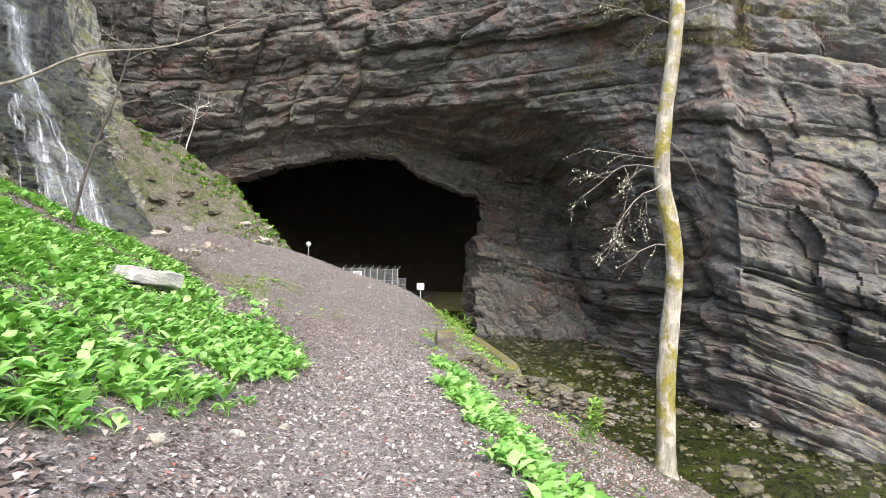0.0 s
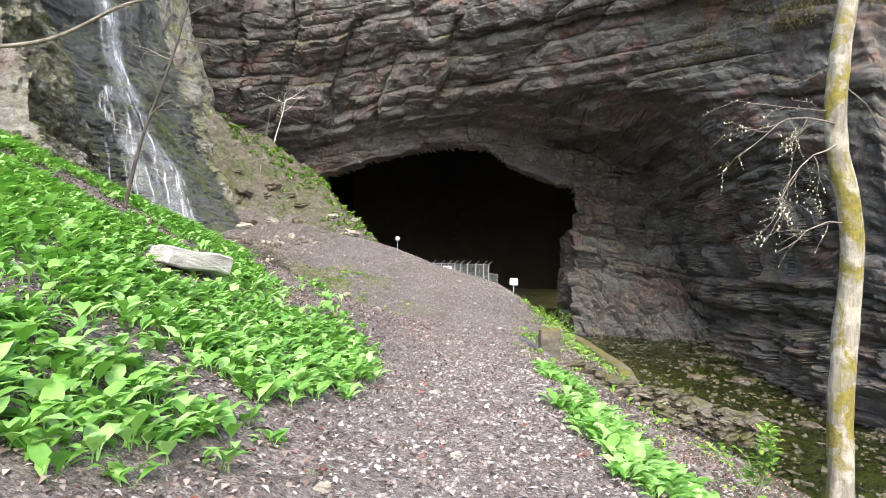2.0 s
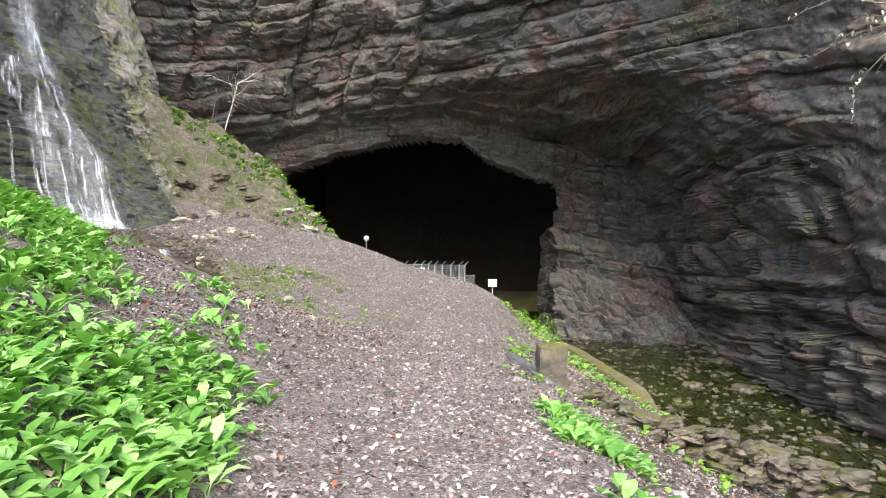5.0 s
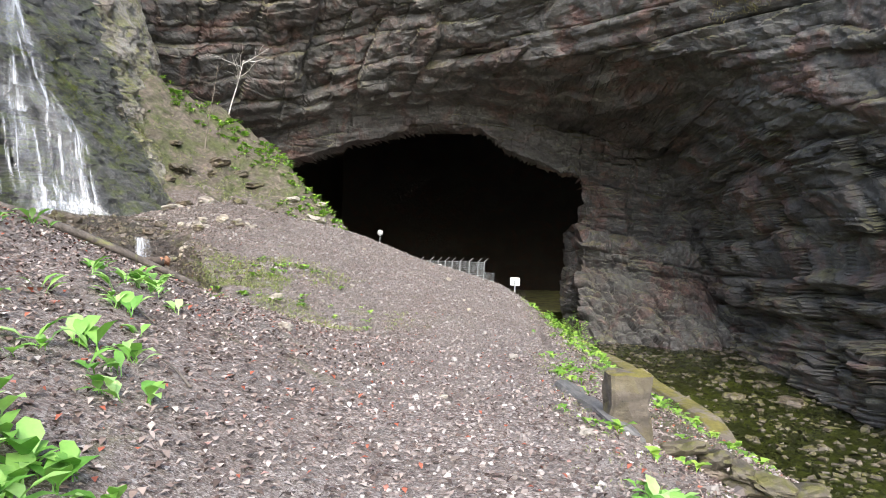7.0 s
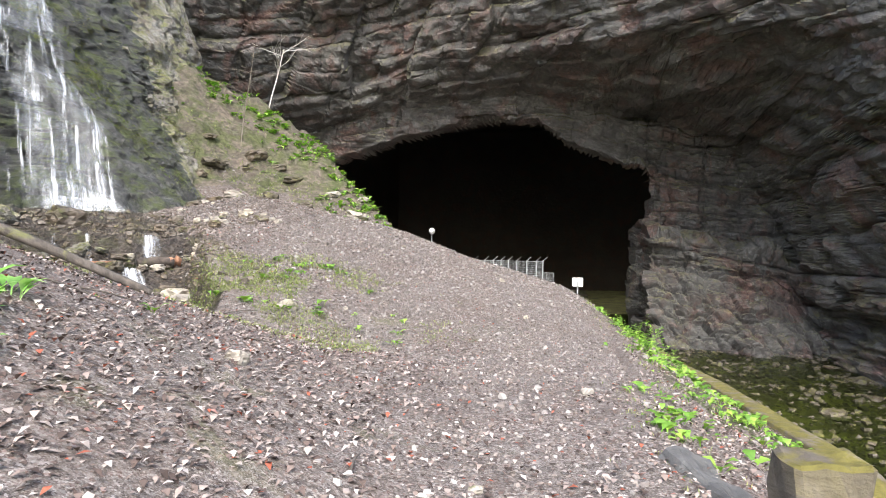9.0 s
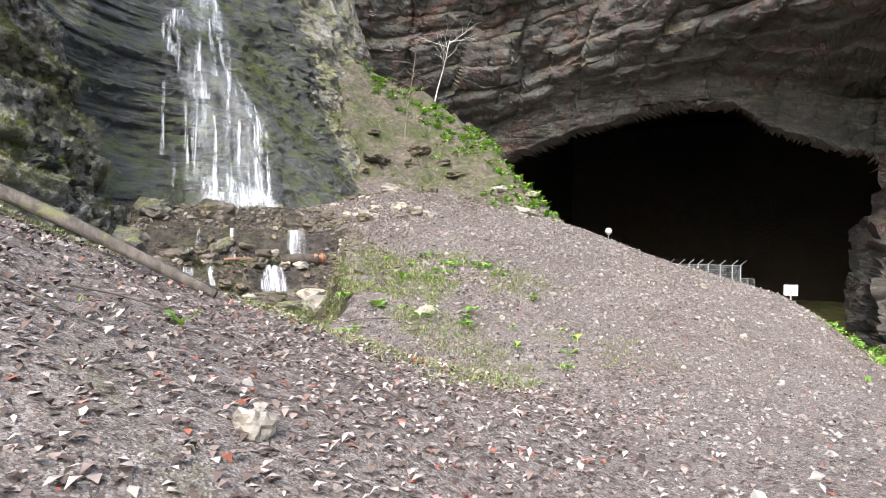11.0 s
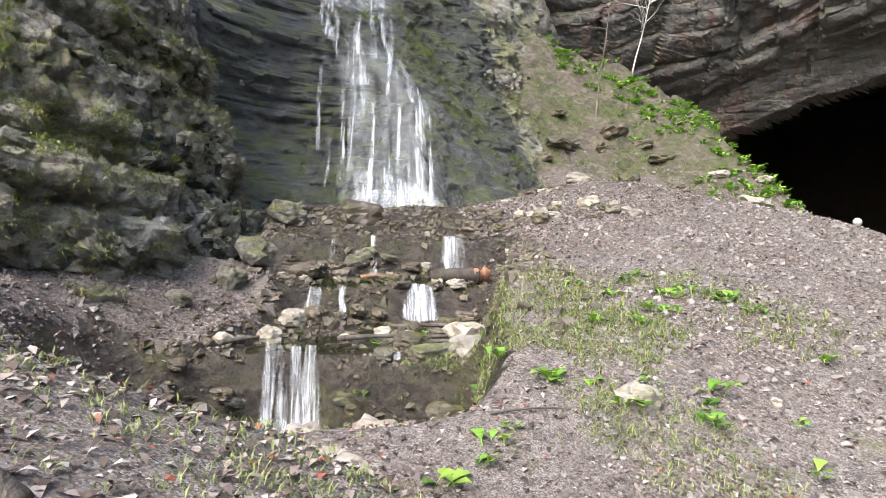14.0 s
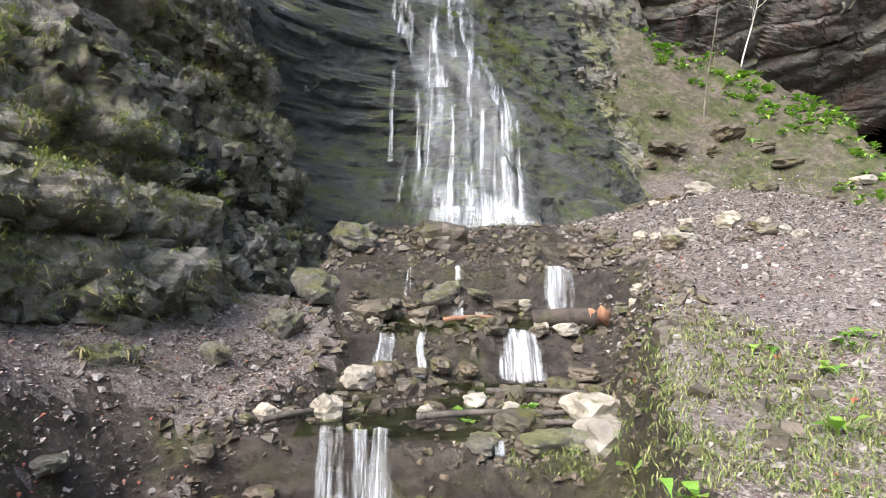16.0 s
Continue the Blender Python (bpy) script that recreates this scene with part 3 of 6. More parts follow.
def cliff_y(x, z):
    edge = vault_edge(x)
    front = table(x, (-60, 50), (-45, 60), (-30, 71), (-24, 75), (-13, 75), (-6.8, 74), (2.6, 68), (7.8, 63), (12.4, 59), (15.4, 55.4), (18, 52), (20.7, 48.6), (24, 45.6), (30, 41.6), (45, 33), (60, 22))
    lean = table(x, (-60, 0.6), (-20, 0.8), (-5, 0.8), (8, 0.75), (15, 0.45), (22, 0.15), (60, 0.2))
    out = front - lean * np.clip(z - edge, 0, 14) + 0.9 * np.clip(z - 24, 0, 60) * 0.5
    out = out + 0.14 * smooth(16, 27, x) * np.clip(z - 3, -30, 20)
    # the stony foot of the right-hand buttress
    out = out - np.where(x > 20.5, 0.9 * np.clip(-3.5 - z, 0, 8) * smooth(20.5, 23, x), 0)
    inner = table(x, (-60, 80), (-24, 80), (-10, 82), (5, 83.5), (9, 83), (16, 82), (24, 80), (60, 80)) - 0.35 * np.clip(z - 9, 0, 10)
    # ledge along the inner wall's foot
    top = table(x, (4, 2.9), (10, 2.4), (16, 1.2), (20, -1.0), (24, -3.5))
    inner = inner - np.where(x > 4.6, smooth(4.6, 6, x), 0) * (smooth(0.6, -0.6, z - top) * 4.0 + 0.75 * np.clip(top - 3 - z, 0, 7))
    inner = np.where(x <= 6, inner + 4 * smooth(4.5, 2.5, z) * smooth(0, 5, x), inner)
    steep = (vault_edge(x + 0.6) - vault_edge(x - 0.6)) / 1.2
    wide = table(x, (-60, 5), (-20, 3.6), (0, 2.6), (8, 2.6), (14, 3.2), (18, 4.0), (24, 4.5)) * np.sqrt(1 + steep ** 2)
    m = smooth(-1.0, 0.15, (z - edge) / wide)
    tread = m * 4 + 0.25 * fbm(x * 0.15, z * 0.1, 7.0, 2)
    stepped = np.clip((np.floor(tread) + smooth(0.55, 1.0, tread - np.floor(tread))) / 4, 0, 1)
    m = m + (stepped - m) * 0.85 * (1 - smooth(10, 17, x))
    return inner * (1 - m) + out * m, m


def cliff_base():
    """The unbroken face: columns resampled evenly along their height, so that overhangs keep their grain."""
    xs = steps((-70, -44, 1.0), (-44, -34, 0.3), (-34, 4.4, 0.17), (4.4, 7.0, 0.07), (7, 13, 0.15), (13, 16, 0.08), (16, 22.4, 0.045), (22.4, 36, 0.14), (36, 70, 1.0))
    zf = steps((-12, 32, 0.04), (32, 52, 0.4))
    count = 520
    pts = np.zeros((len(xs), count, 3))
    deep = np.zeros((len(xs), count))
    for i, x in enumerate(xs):
        xx = np.full(len(zf), x)
        y, m = cliff_y(xx, zf)
        hole = cave_mask(xx + 0.5 * fbm(xx * 0.3, zf * 0.3, 4.0, 3), zf + 0.35 * fbm(xx * 0.45, zf * 0.45, 9.0, 3))
        grow = np.hypot(np.clip(np.diff(y), -0.08, 0.08), np.diff(zf)) * np.where(zf[1:] > 30, 0.25, 1.0)
        y = y + smooth(0, 0.6, hole) * 9
        arc = np.concatenate([[0], np.cumsum(grow)])
        at = np.linspace(0, arc[-1], count)
        pts[i, :, 0], pts[i, :, 1], pts[i, :, 2] = x, np.interp(at, arc, y), np.interp(at, arc, zf)
        deep[i] = np.interp(at, arc, smooth(-0.1, 0.3, hole))
    return pts, deep


def face_normals(P):
    du, dv = np.gradient(P, axis=0), np.gradient(P, axis=1)
    n = np.cross(du, dv)
    n /= np.maximum(np.linalg.norm(n, axis=-1, keepdims=True), 1e-9)
    return n


def blur(a, k):
    for axis in (0, 1):
        pad = [(0, 0)] * a.ndim
        pad[axis] = (k, k)
        c = np.cumsum(np.pad(a, pad, mode="edge"), axis=axis)
        hi = np.take(c, np.arange(2 * k, c.shape[axis]), axis=axis)
        lo = np.take(c, np.arange(0, c.shape[axis] - 2 * k), axis=axis)
        a = (hi - lo) / (2 * k)
    return a


def build_cliff():
    P, deep = cliff_base()
    N = blur(face_normals(P), 5)
    N /= np.maximum(np.linalg.norm(N, axis=-1, keepdims=True), 1e-9)
    X, Y, Z = P[..., 0], P[..., 1], P[..., 2]
    Q = Z - arch_lift(X) * np.maximum(smooth(-6, 14, Z), smooth(15, 22, X)) + 0.12 * (Y - 70)
    bed = Q + 0.5 * fbm(X * 0.1, Y * 0.1, Z * 0.1, 3) + 0.1 * fbm(X * 0.6, Y * 0.6, Z * 0.6, 3)
    U = 0.92 * X + 0.55 * Y
    east = smooth(13, 19, X)
    relief = (1 - east) * broken_beds(U, bed, ((3.8, 5.6, 1.1), (1.8, 2.5, 0.5), (0.7, 0.95, 0.1)), 1)
    relief = relief + east * (broken_beds(U, bed + 0.8 * fbm(X * 0.2, Y * 0.2, Z * 0.2, 3), ((5.2, 5.0, 1.3), (2.4, 2.2, 0.6)), 21) + 0.6 * fbm(X * 0.45, Y * 0.45, Z * 0.45, 4))
    mask = smooth(-3, 3, Z - vault_edge(X))
    slabby = np.exp(-((Z - vault_edge(X) + 2.6) / 2.2) ** 2) * (X < 8)
    calm = (0.55 + 0.45 * mask + 0.35 * (1 - mask) * smooth(4, 8, X) - 0.25 * slabby) * (1 - 0.5 * deep)
    ridged = 1 - np.abs(fbm(X * 0.28, Y * 0.28, Q * 0.42, 4)) * 2
    relief = calm * relief + 0.9 * fbm(X * 0.12, Y * 0.12, Q * 0.16, 4) + 0.3 * ridged + 0.3 * fbm(X * 0.7, Y * 0.7, Q * 1.1, 4) + 0.12 * fbm(X * 2.2, Y * 2.2, Q * 3.0, 3)
    relief = relief + (1 - mask) * (0.35 + 0.65 * smooth(-2, 6, X)) * broken_beds(U, Z + 0.1 * X, ((4.5, 2.8, 0.6), (1.7, 1.3, 0.3)), 13)
    foot = smooth(5.0, 6.5, X) * (1 - smooth(21, 22, X)) * (1 - smooth(0, 1.2, Z - table(X, (4, 2.9), (10, 2.4), (16, 1.2), (20, -1.0), (24, -3.5))))
    relief = relief + foot * (0.5 + 1.1 * broken_beds(U, Z + 0.18 * X, ((2.4, 4.5, 0.8), (0.9, 1.8, 0.4)), 9))
    relief = relief * (1 - 0.85 * deep)
    # the knobbly lower buttress beyond the stream
    bulge = smooth(20.5, 22.5, X) * (1 - smooth(1.0, 3.0, Z + 0.3 * (X - 22)))
    relief = relief + bulge * (0.9 + 1.3 * broken_beds(U, Z + 0.35 * X, ((2.6, 3.6, 0.9), (1.0, 1.7, 0.45)), 5))
    relief = relief - 1.2 * np.exp(-((X - 3.9) / 1.1) ** 2 - ((Z - 15.6) / 0.35) ** 2)
    P = P + N * np.clip(relief, -2.6, 3.2)[..., None] * np.sign(-N[..., 1:2].mean() + 1e-9)
    ob = new("cliff", grid_mesh("cliff", P, np.stack([X + 0.6 * Y, Q], -1), mat=ROCK, flip=True, smooth_shade=False, cut=deep > 0.97))
    return tagged(ob, "huge grey and reddish limestone cliff with dark cave mouth", "cliff", kind="structure")


build_cliff()


def build_sky_shield():
    """An added box behind the cliff, enclosing the cave's chamber against sky light."""
    a, b, c, d = (-74, 46), (-74, 290), (74, 290), (74, 16)
    verts = [(*p, z) for p in (a, b, c, d) for z in (-25, 51.5)] + [(-74, 74, 51.5), (74, 74, 51.5)]
    quads = [(0, 1, 3, 2), (2, 3, 5, 4), (4, 5, 7, 6), (8, 3, 5, 9)]
    tagged(new("hill", quad_mesh("hill", np.array(verts, float), quads, mat=ROCK, smooth_shade=False)), "added rock box shutting sky light out of the cave's chamber", "hill", kind="structure")


build_sky_shield()


# ---- the side wall with the waterfall ----
SIDE = (  # plan of the rock wall's foot: x, y, foot height, how far it leans back
    (-9, 2, 4, 0.3), (-14.0, 16, 3.0, 0.3), (-15.6, 25, -0.4, 0.36), (-16.2, 28.2, -0.6, 0.34), (-17.2, 30.6, -0.7, 0.36), (-18.6, 32.8, -0.4, 0.38), (-19.8, 34.1, 0.0, 0.36),
    (-21.0, 35.0, 0.6, 0.55), (-20.6, 36.0, 0.8, 0.75), (-19.0, 37.2, 0.8, 0.95), (-17.4, 38.8, 0.9, 1.1), (-17.6, 42.0, 2.0, 1.0), (-19.5, 46, 3.0, 0.8), (-22, 52, 5.5, 0.5), (-26, 60, 8.0, 0.3), (-34, 72, 9, 0.2))


def side_point(s, h):
    """The wall's place at s (0 to 1 along its plan) and the height h."""
    k = np.linspace(0, 1, len(SIDE))
    a = np.array(SIDE)
    x, y, z0, lean = (np.interp(s, k, a[:, i]) for i in range(4))
    return x, y, z0, lean


SIDE_N = 760


def build_side():
    ss = np.interp(np.linspace(0, 1, SIDE_N), (0, 0.1, 0.9, 1), (0, 0.115, 0.80, 1))
    hs = steps((-3, 12, 0.085), (12, 16, 0.2), (16, 34, 0.6))
    S, H = np.meshgrid(ss, hs, indexing="ij")
    x, y, z0, lean = side_point(ss, 0)
    kernel = np.ones(21) / 21
    x, y, z0, lean = (np.convolve(np.pad(a, 10, mode="edge"), kernel, "valid") for a in (x, y, z0, lean))
    tx, ty = np.gradient(x), np.gradient(y)
    length = np.hypot(tx, ty)
    nx, ny = -ty / length, tx / length          # away from the hollow
    nx = np.convolve(np.pad(nx, 40, mode="edge"), np.ones(81) / 81, "valid")
    ny = np.convolve(np.pad(ny, 40, mode="edge"), np.ones(81) / 81, "valid")
    arc = np.cumsum(length)[:, None] + 0 * H
    rise = np.maximum(H - z0[:, None], -2)
    q = H + 0.12 * (arc - 25) + 0.3 * fbm(arc * 0.2, H * 0.2, 0.0, 3)
    off = lean[:, None] * np.clip(rise, -3, 12) + 0.25 * np.clip(rise - 12, 0, 30)
    west = 1 - smooth(arc[307, 0], arc[358, 0], arc)
    off = off - (0.4 + 0.6 * west) * broken_beds(arc, q, ((1.6, 2.4, 0.32), (0.75, 1.05, 0.3), (0.33, 0.45, 0.16)), 4)
    off = off - 0.35 * fbm(arc * 0.22, H * 0.25, 3.0, 4) - 0.42 * fbm(arc * 1.0, H * 1.1, 6.0, 4) - 0.2 * fbm(arc * 3.2, H * 3.6, 2.0, 4)
    # the overhung hollow beside the fall
    off = off + 1.9 * np.exp(-((arc - arc[412, 0]) / 1.3) ** 2 - ((H - 4.2) / 2.2) ** 2)
    # open cracks between the beds
    off = off - (1 - west) * 0.4 * fbm(0.8 * arc, 0.8 * H, 12.0, 4)
    dip = H + 0.16 * (arc - arc[213, 0]) + 0.25 * fbm(arc * 0.4, H * 0.1, 8.0, 3)
    off = off + west * (0.6 * np.exp(-((dip - 2.0) / 0.13) ** 2) + 0.7 * np.exp(-((dip - 4.9) / 0.35) ** 2) + 0.4 * np.exp(-((dip - 0.9) / 0.1) ** 2))
    off = off - west * 0.3 * smooth(2.1, 1.8, dip) - 0.12 * fbm(arc * 2.4, H * 3.0, 1.0, 3)
    lid = table(ss, (0.0, 4.5), (0.075, 3.6), (0.14, 4.5), (0.175, 34.0))[:, None]
    Z = np.minimum(H, lid + 0.1 * np.maximum(H - lid, 0))
    P = np.stack([x[:, None] + nx[:, None] * off, y[:, None] + ny[:, None] * off, Z], -1)
    build_side.sheet, build_side.arc, build_side.out = P, arc, np.stack([-nx, -ny, 0 * nx], -1)
    me = grid_mesh("wall_west", P, np.stack([arc, q], -1), mat=WET, smooth_shade=False)
    me.materials.append(DARKWET)
    f, g = stream_coords(P[:-1, :-1, 0], P[:-1, :-1, 1])
    edge = 0.6 * fbm(g * 1.2, P[:-1, :-1, 2] * 1.2, 3.0, 3)
    drenched = (g > -5.4 + 2 * edge) & (g < 6.0 - 0.16 * np.maximum(P[:-1, :-1, 2] - 3, 0) + edge) & (f < 3)
    me.polygons.foreach_set("material_index", drenched.astype(np.int32).ravel())
    ob = new("wall_west", me)
    return tagged(ob, "dark wet mossy layered rock wall beside the waterfall", "rock wall", kind="structure")


build_side()


# ---- building blocks for things ----
def part(name, data, parent=None, label="", mat=None, at=None):
    """Links a mesh (or a bmesh) as one object, under a thing or a part."""
    if isinstance(data, bmesh.types.BMesh):
        me = bpy.data.meshes.new(name)
        data.to_mesh(me)
        data.free()
        data = me
    if mat and not data.materials:
        data.materials.append(mat)
    ob = new(name, data)
    if parent:
        ob.parent = parent
    if at is not None:
        ob.matrix_local = at
    if label:
        tagged(ob, label)
    return ob


def mesh_of(name, bm, mat):
    me = bpy.data.meshes.new(name)
    bm.to_mesh(me)
    bm.free()
    me.materials.append(mat)
    return me


def thing(name, at, label, category, group="", kind=""):
    ob = new(name)
    ob.matrix_world = at
    return tagged(ob, label, category, group, kind)


def gz(x, y):
    return float(ground_z(np.array([float(x)]), np.array([float(y)]))[0])


def box_bm(sx, sy, sz, bevel=0.01, z0=0.0):
    bm = bmesh.new()
    bmesh.ops.create_cube(bm, size=1)
    for v in bm.verts:
        v.co = Vector((v.co.x * sx, v.co.y * sy, v.co.z * sz + z0 + sz / 2))
    if bevel:
        bmesh.ops.bevel(bm, geom=list(bm.edges), offset=bevel, segments=1, affect="EDGES")
    return bm


def rough_box(sx, sy, sz, cuts, amount, seed, z0=0.0):
    """A block with worn, uneven faces."""
    bm = box_bm(sx, sy, sz, min(sx, sy, sz) * 0.08, z0)
    bmesh.ops.subdivide_edges(bm, edges=list(bm.edges), cuts=cuts, use_grid_fill=True)
    for v in bm.verts:
        d = noise.noise_vector(v.co * 2.3 + Vector((seed, 0, 0))) + 0.5 * noise.noise_vector(v.co * 6.1 + Vector((0, seed, 0)))
        v.co += d * amount
    for f in bm.faces:
        f.smooth = False
    return bm


def tube(points, radii, sides=8, wobble=0.0, seed=0):
    """A tapered tube through points, as (verts, quads)."""
    P = np.array(points, float)
    R = np.array(radii, float)
    T = np.gradient(P, axis=0)
    T /= np.maximum(np.linalg.norm(T, axis=1, keepdims=True), 1e-9)
    ref = np.where(np.abs(T[:, 2:3]) > 0.9, np.array([[1.0, 0, 0]]), np.array([[0, 0, 1.0]]))
    U = np.cross(T, ref)
    U /= np.linalg.norm(U, axis=1, keepdims=True)
    V = np.cross(T, U)
    a = np.linspace(0, 2 * np.pi, sides, endpoint=False)
    ring = U[:, None] * np.cos(a)[None, :, None] + V[:, None] * np.sin(a)[None, :, None]
    rr = R[:, None] * np.ones((1, sides))
    if wobble:
        rr = rr * (1 + wobble * fbm(P[:, 2:3] * 1.5 + 0 * a, np.cos(a)[None] * 1.2 + seed, np.sin(a)[None] * 1.2 + P[:, :1], 3))
    verts = (P[:, None] + ring * rr[..., None]).reshape(-1, 3)
    n = len(P)
    i, j = np.meshgrid(np.arange(n - 1), np.arange(sides), indexing="ij")
    k = (j + 1) % sides
    quads = np.stack([i * sides + j, i * sides + k, (i + 1) * sides + k, (i + 1) * sides + j], -1).reshape(-1, 4)
    return verts, quads


def joined(pieces):
    verts, quads, base = [], [], 0
    for v, q in pieces:
        verts.append(v)
        quads.append(np.asarray(q) + base)
        base += len(v)
    return np.concatenate(verts), np.concatenate(quads)


def bezier(pts, n):
    """A smooth line through a few points."""
    p = np.array(pts, float)
    t = np.linspace(0, len(p) - 1, n)
    out = []
    for v in t:
        i = int(min(v, len(p) - 2))
        u = v - i
        p0, p1, p2, p3 = p[max(i - 1, 0)], p[i], p[i + 1], p[min(i + 2, len(p) - 1)]
        out.append(0.5 * ((2 * p1) + (p2 - p0) * u + (2 * p0 - 5 * p1 + 4 * p2 - p3) * u ** 2 + (3 * p1 - p0 - 3 * p2 + p3) * u ** 3))
    return np.array(out)


def surface_normals(x, y, d=0.08):
    gx = (ground_z(x + d, y) - ground_z(x - d, y)) / (2 * d)
    gy = (ground_z(x, y + d) - ground_z(x, y - d)) / (2 * d)
    n = np.stack([-gx, -gy, np.ones_like(gx)], -1)
    return n / np.linalg.norm(n, axis=-1, keepdims=True)


def leaf_sheet(base, azimuth, length, width, rise, droop, rows=4, stalk=0.25, fold=0.25, across=2):
    """Many bent leaves at once: verts and quads. rise and droop in radians."""
    n = len(base)
    t = np.linspace(0, 1, rows + 1)
    ang = rise[:, None] - (rise + droop)[:, None] * t[None] ** 1.3
    step = length[:, None] / rows
    r = np.concatenate([np.zeros((n, 1)), np.cumsum(np.cos(ang[:, :-1]) * step, 1)], 1)
    h = np.concatenate([np.zeros((n, 1)), np.cumsum(np.sin(ang[:, :-1]) * step, 1)], 1)
    prof = np.where(t < stalk, 0.1, np.sin(np.pi * np.clip((t - stalk) / (1 - stalk), 0, 1) ** 0.75) * 0.96 + 0.06)
    ca, sa = np.cos(azimuth)[:, None], np.sin(azimuth)[:, None]
    w = width[:, None] * prof[None] / 2
    mid = np.stack([base[:, :1] + r * ca, base[:, 1:2] + r * sa, base[:, 2:3] + h], -1)
    side = np.stack([-sa * w, ca * w, fold * w], -1)
    other = np.stack([sa * w, -ca * w, fold * w], -1)
    verts = np.stack([mid + side, mid, mid + other] if across == 2 else [mid + side, mid + other], 2)
    c = across + 1
    k = np.arange(n)[:, None, None] * (rows + 1) * c
    i = np.arange(rows)[None, :, None] * c
    j = np.arange(across)[None, None, :]
    a = k + i + j
    quads = np.stack([a, a + 1, a + c + 1, a + c], -1).reshape(-1, 4)
    return verts.reshape(-1, 3), quads


def scatter(count, x0, x1, y0, y1, density, seed):
    """Random places kept with the chance that density(x, y) gives."""
    rng = np.random.default_rng(seed)
    x, y = rng.uniform(x0, x1, count), rng.uniform(y0, y1, count)
    keep = rng.random(count) < density(x, y)
    return x[keep], y[keep], rng


# ---- ramsons on the slope and along the path ----
def ramsons_edge(y):
    return table(y, (3.5, -3.6), (4.8, -3.0), (8.5, -2.6), (13.5, -2.5), (16, -3.3), (20, -4.9), (24, -7.4))


def slope_density(x, y):
    inside = smooth(-0.25, 0.35, ramsons_edge(y) - x + 0.5 * fbm(x * 0.9, y * 0.9, 2.0, 3))
    clump = smooth(-0.5, -0.15, fbm(x * 0.55, y * 0.55, 6.0, 3))
    far = np.where(y < 16.3, 1.0, np.where(x < table(y, (16.3, -4.6), (20, -7.6), (23, -10)), (0.6 + 0.4 * smooth(-7, -9, x)) * smooth(-0.35, 0.05, fbm(x * 0.5, y * 0.5, 1.0, 2) + 0.15), 0.16 * smooth(0.0, 0.25, fbm(x * 0.7, y * 0.7, 21.0, 2))))
    near_edge = smooth(3.6, 5.2, y + 0.5 * fbm(x, y * 0.5, 7.0, 2))
    slab = 1 - np.exp(-(((x + 6.0) / 0.75) ** 2 + ((y - 13.9) / 1.0) ** 4))
    bare = 1 - 0.95 * np.exp(-(((x + 4.9) / 0.9) ** 2 + ((y - 16.0) / 1.6) ** 2))
    beam = 1 - np.exp(-((y - table(x, (-10.9, 22.9), (-6.95, 24.65))) / 0.45) ** 2) * (x > -11.5) * (x < -6)
    return beam * inside * (0.15 + 0.85 * clump) * far * near_edge * slab * bare * (y < 22.3)


def strip_density(x, y):
    off = x - (path_x(y) + 1.25)
    a = smooth(-0.15, 0.15, off + 0.25 * fbm(x * 1.2, y * 1.2, 3.0, 2)) * (1 - smooth(0.75, 1.15, off))
    rows = table(y, (2.5, 0), (4.0, 1), (13.6, 1), (14.4, 0), (15.6, 0), (16.1, 1), (17.9, 0.9), (18.4, 0))
    return a * rows * smooth(-0.6, -0.2, fbm(x * 0.8, y * 0.8, 11.0, 2))


def ramsons(name, count, area, density, seed, label, size=1.0):
    x, y, rng = scatter(count, *area, density, seed)
    z = ground_z(x, y)
    per = 4
    base = np.repeat(np.stack([x, y, z - 0.01], -1), per, 0)
    n = len(base)
    base[:, :2] += rng.normal(0, 0.025, (n, 2))
    az = rng.uniform(0, 2 * np.pi, n)
    scale = np.repeat(rng.uniform(0.7, 1.25, len(x)), per) * size
    length = rng.uniform(0.20, 0.34, n) * scale
    width = length * rng.uniform(0.27, 0.40, n)
    verts, quads = leaf_sheet(base, az, length, width, rng.uniform(0.75, 1.35, n), rng.uniform(0.0, 0.9, n), 4, 0.3)
    ob = new(name, quad_mesh(name, verts, quads, mat=RAMSONS))
    return tagged(ob, label, "plants", kind="stuff")


ramsons("ramsons_bed", 22500, (-17, -2, 3.4, 24.5), slope_density, 11, "dense bright green ramsons leaves covering the slope")
ramsons("ramsons_strip", 5200, (0.0, 3.5, 2.5, 18.5), strip_density, 12, "bright green ramsons leaves along the path's edge", 0.9)


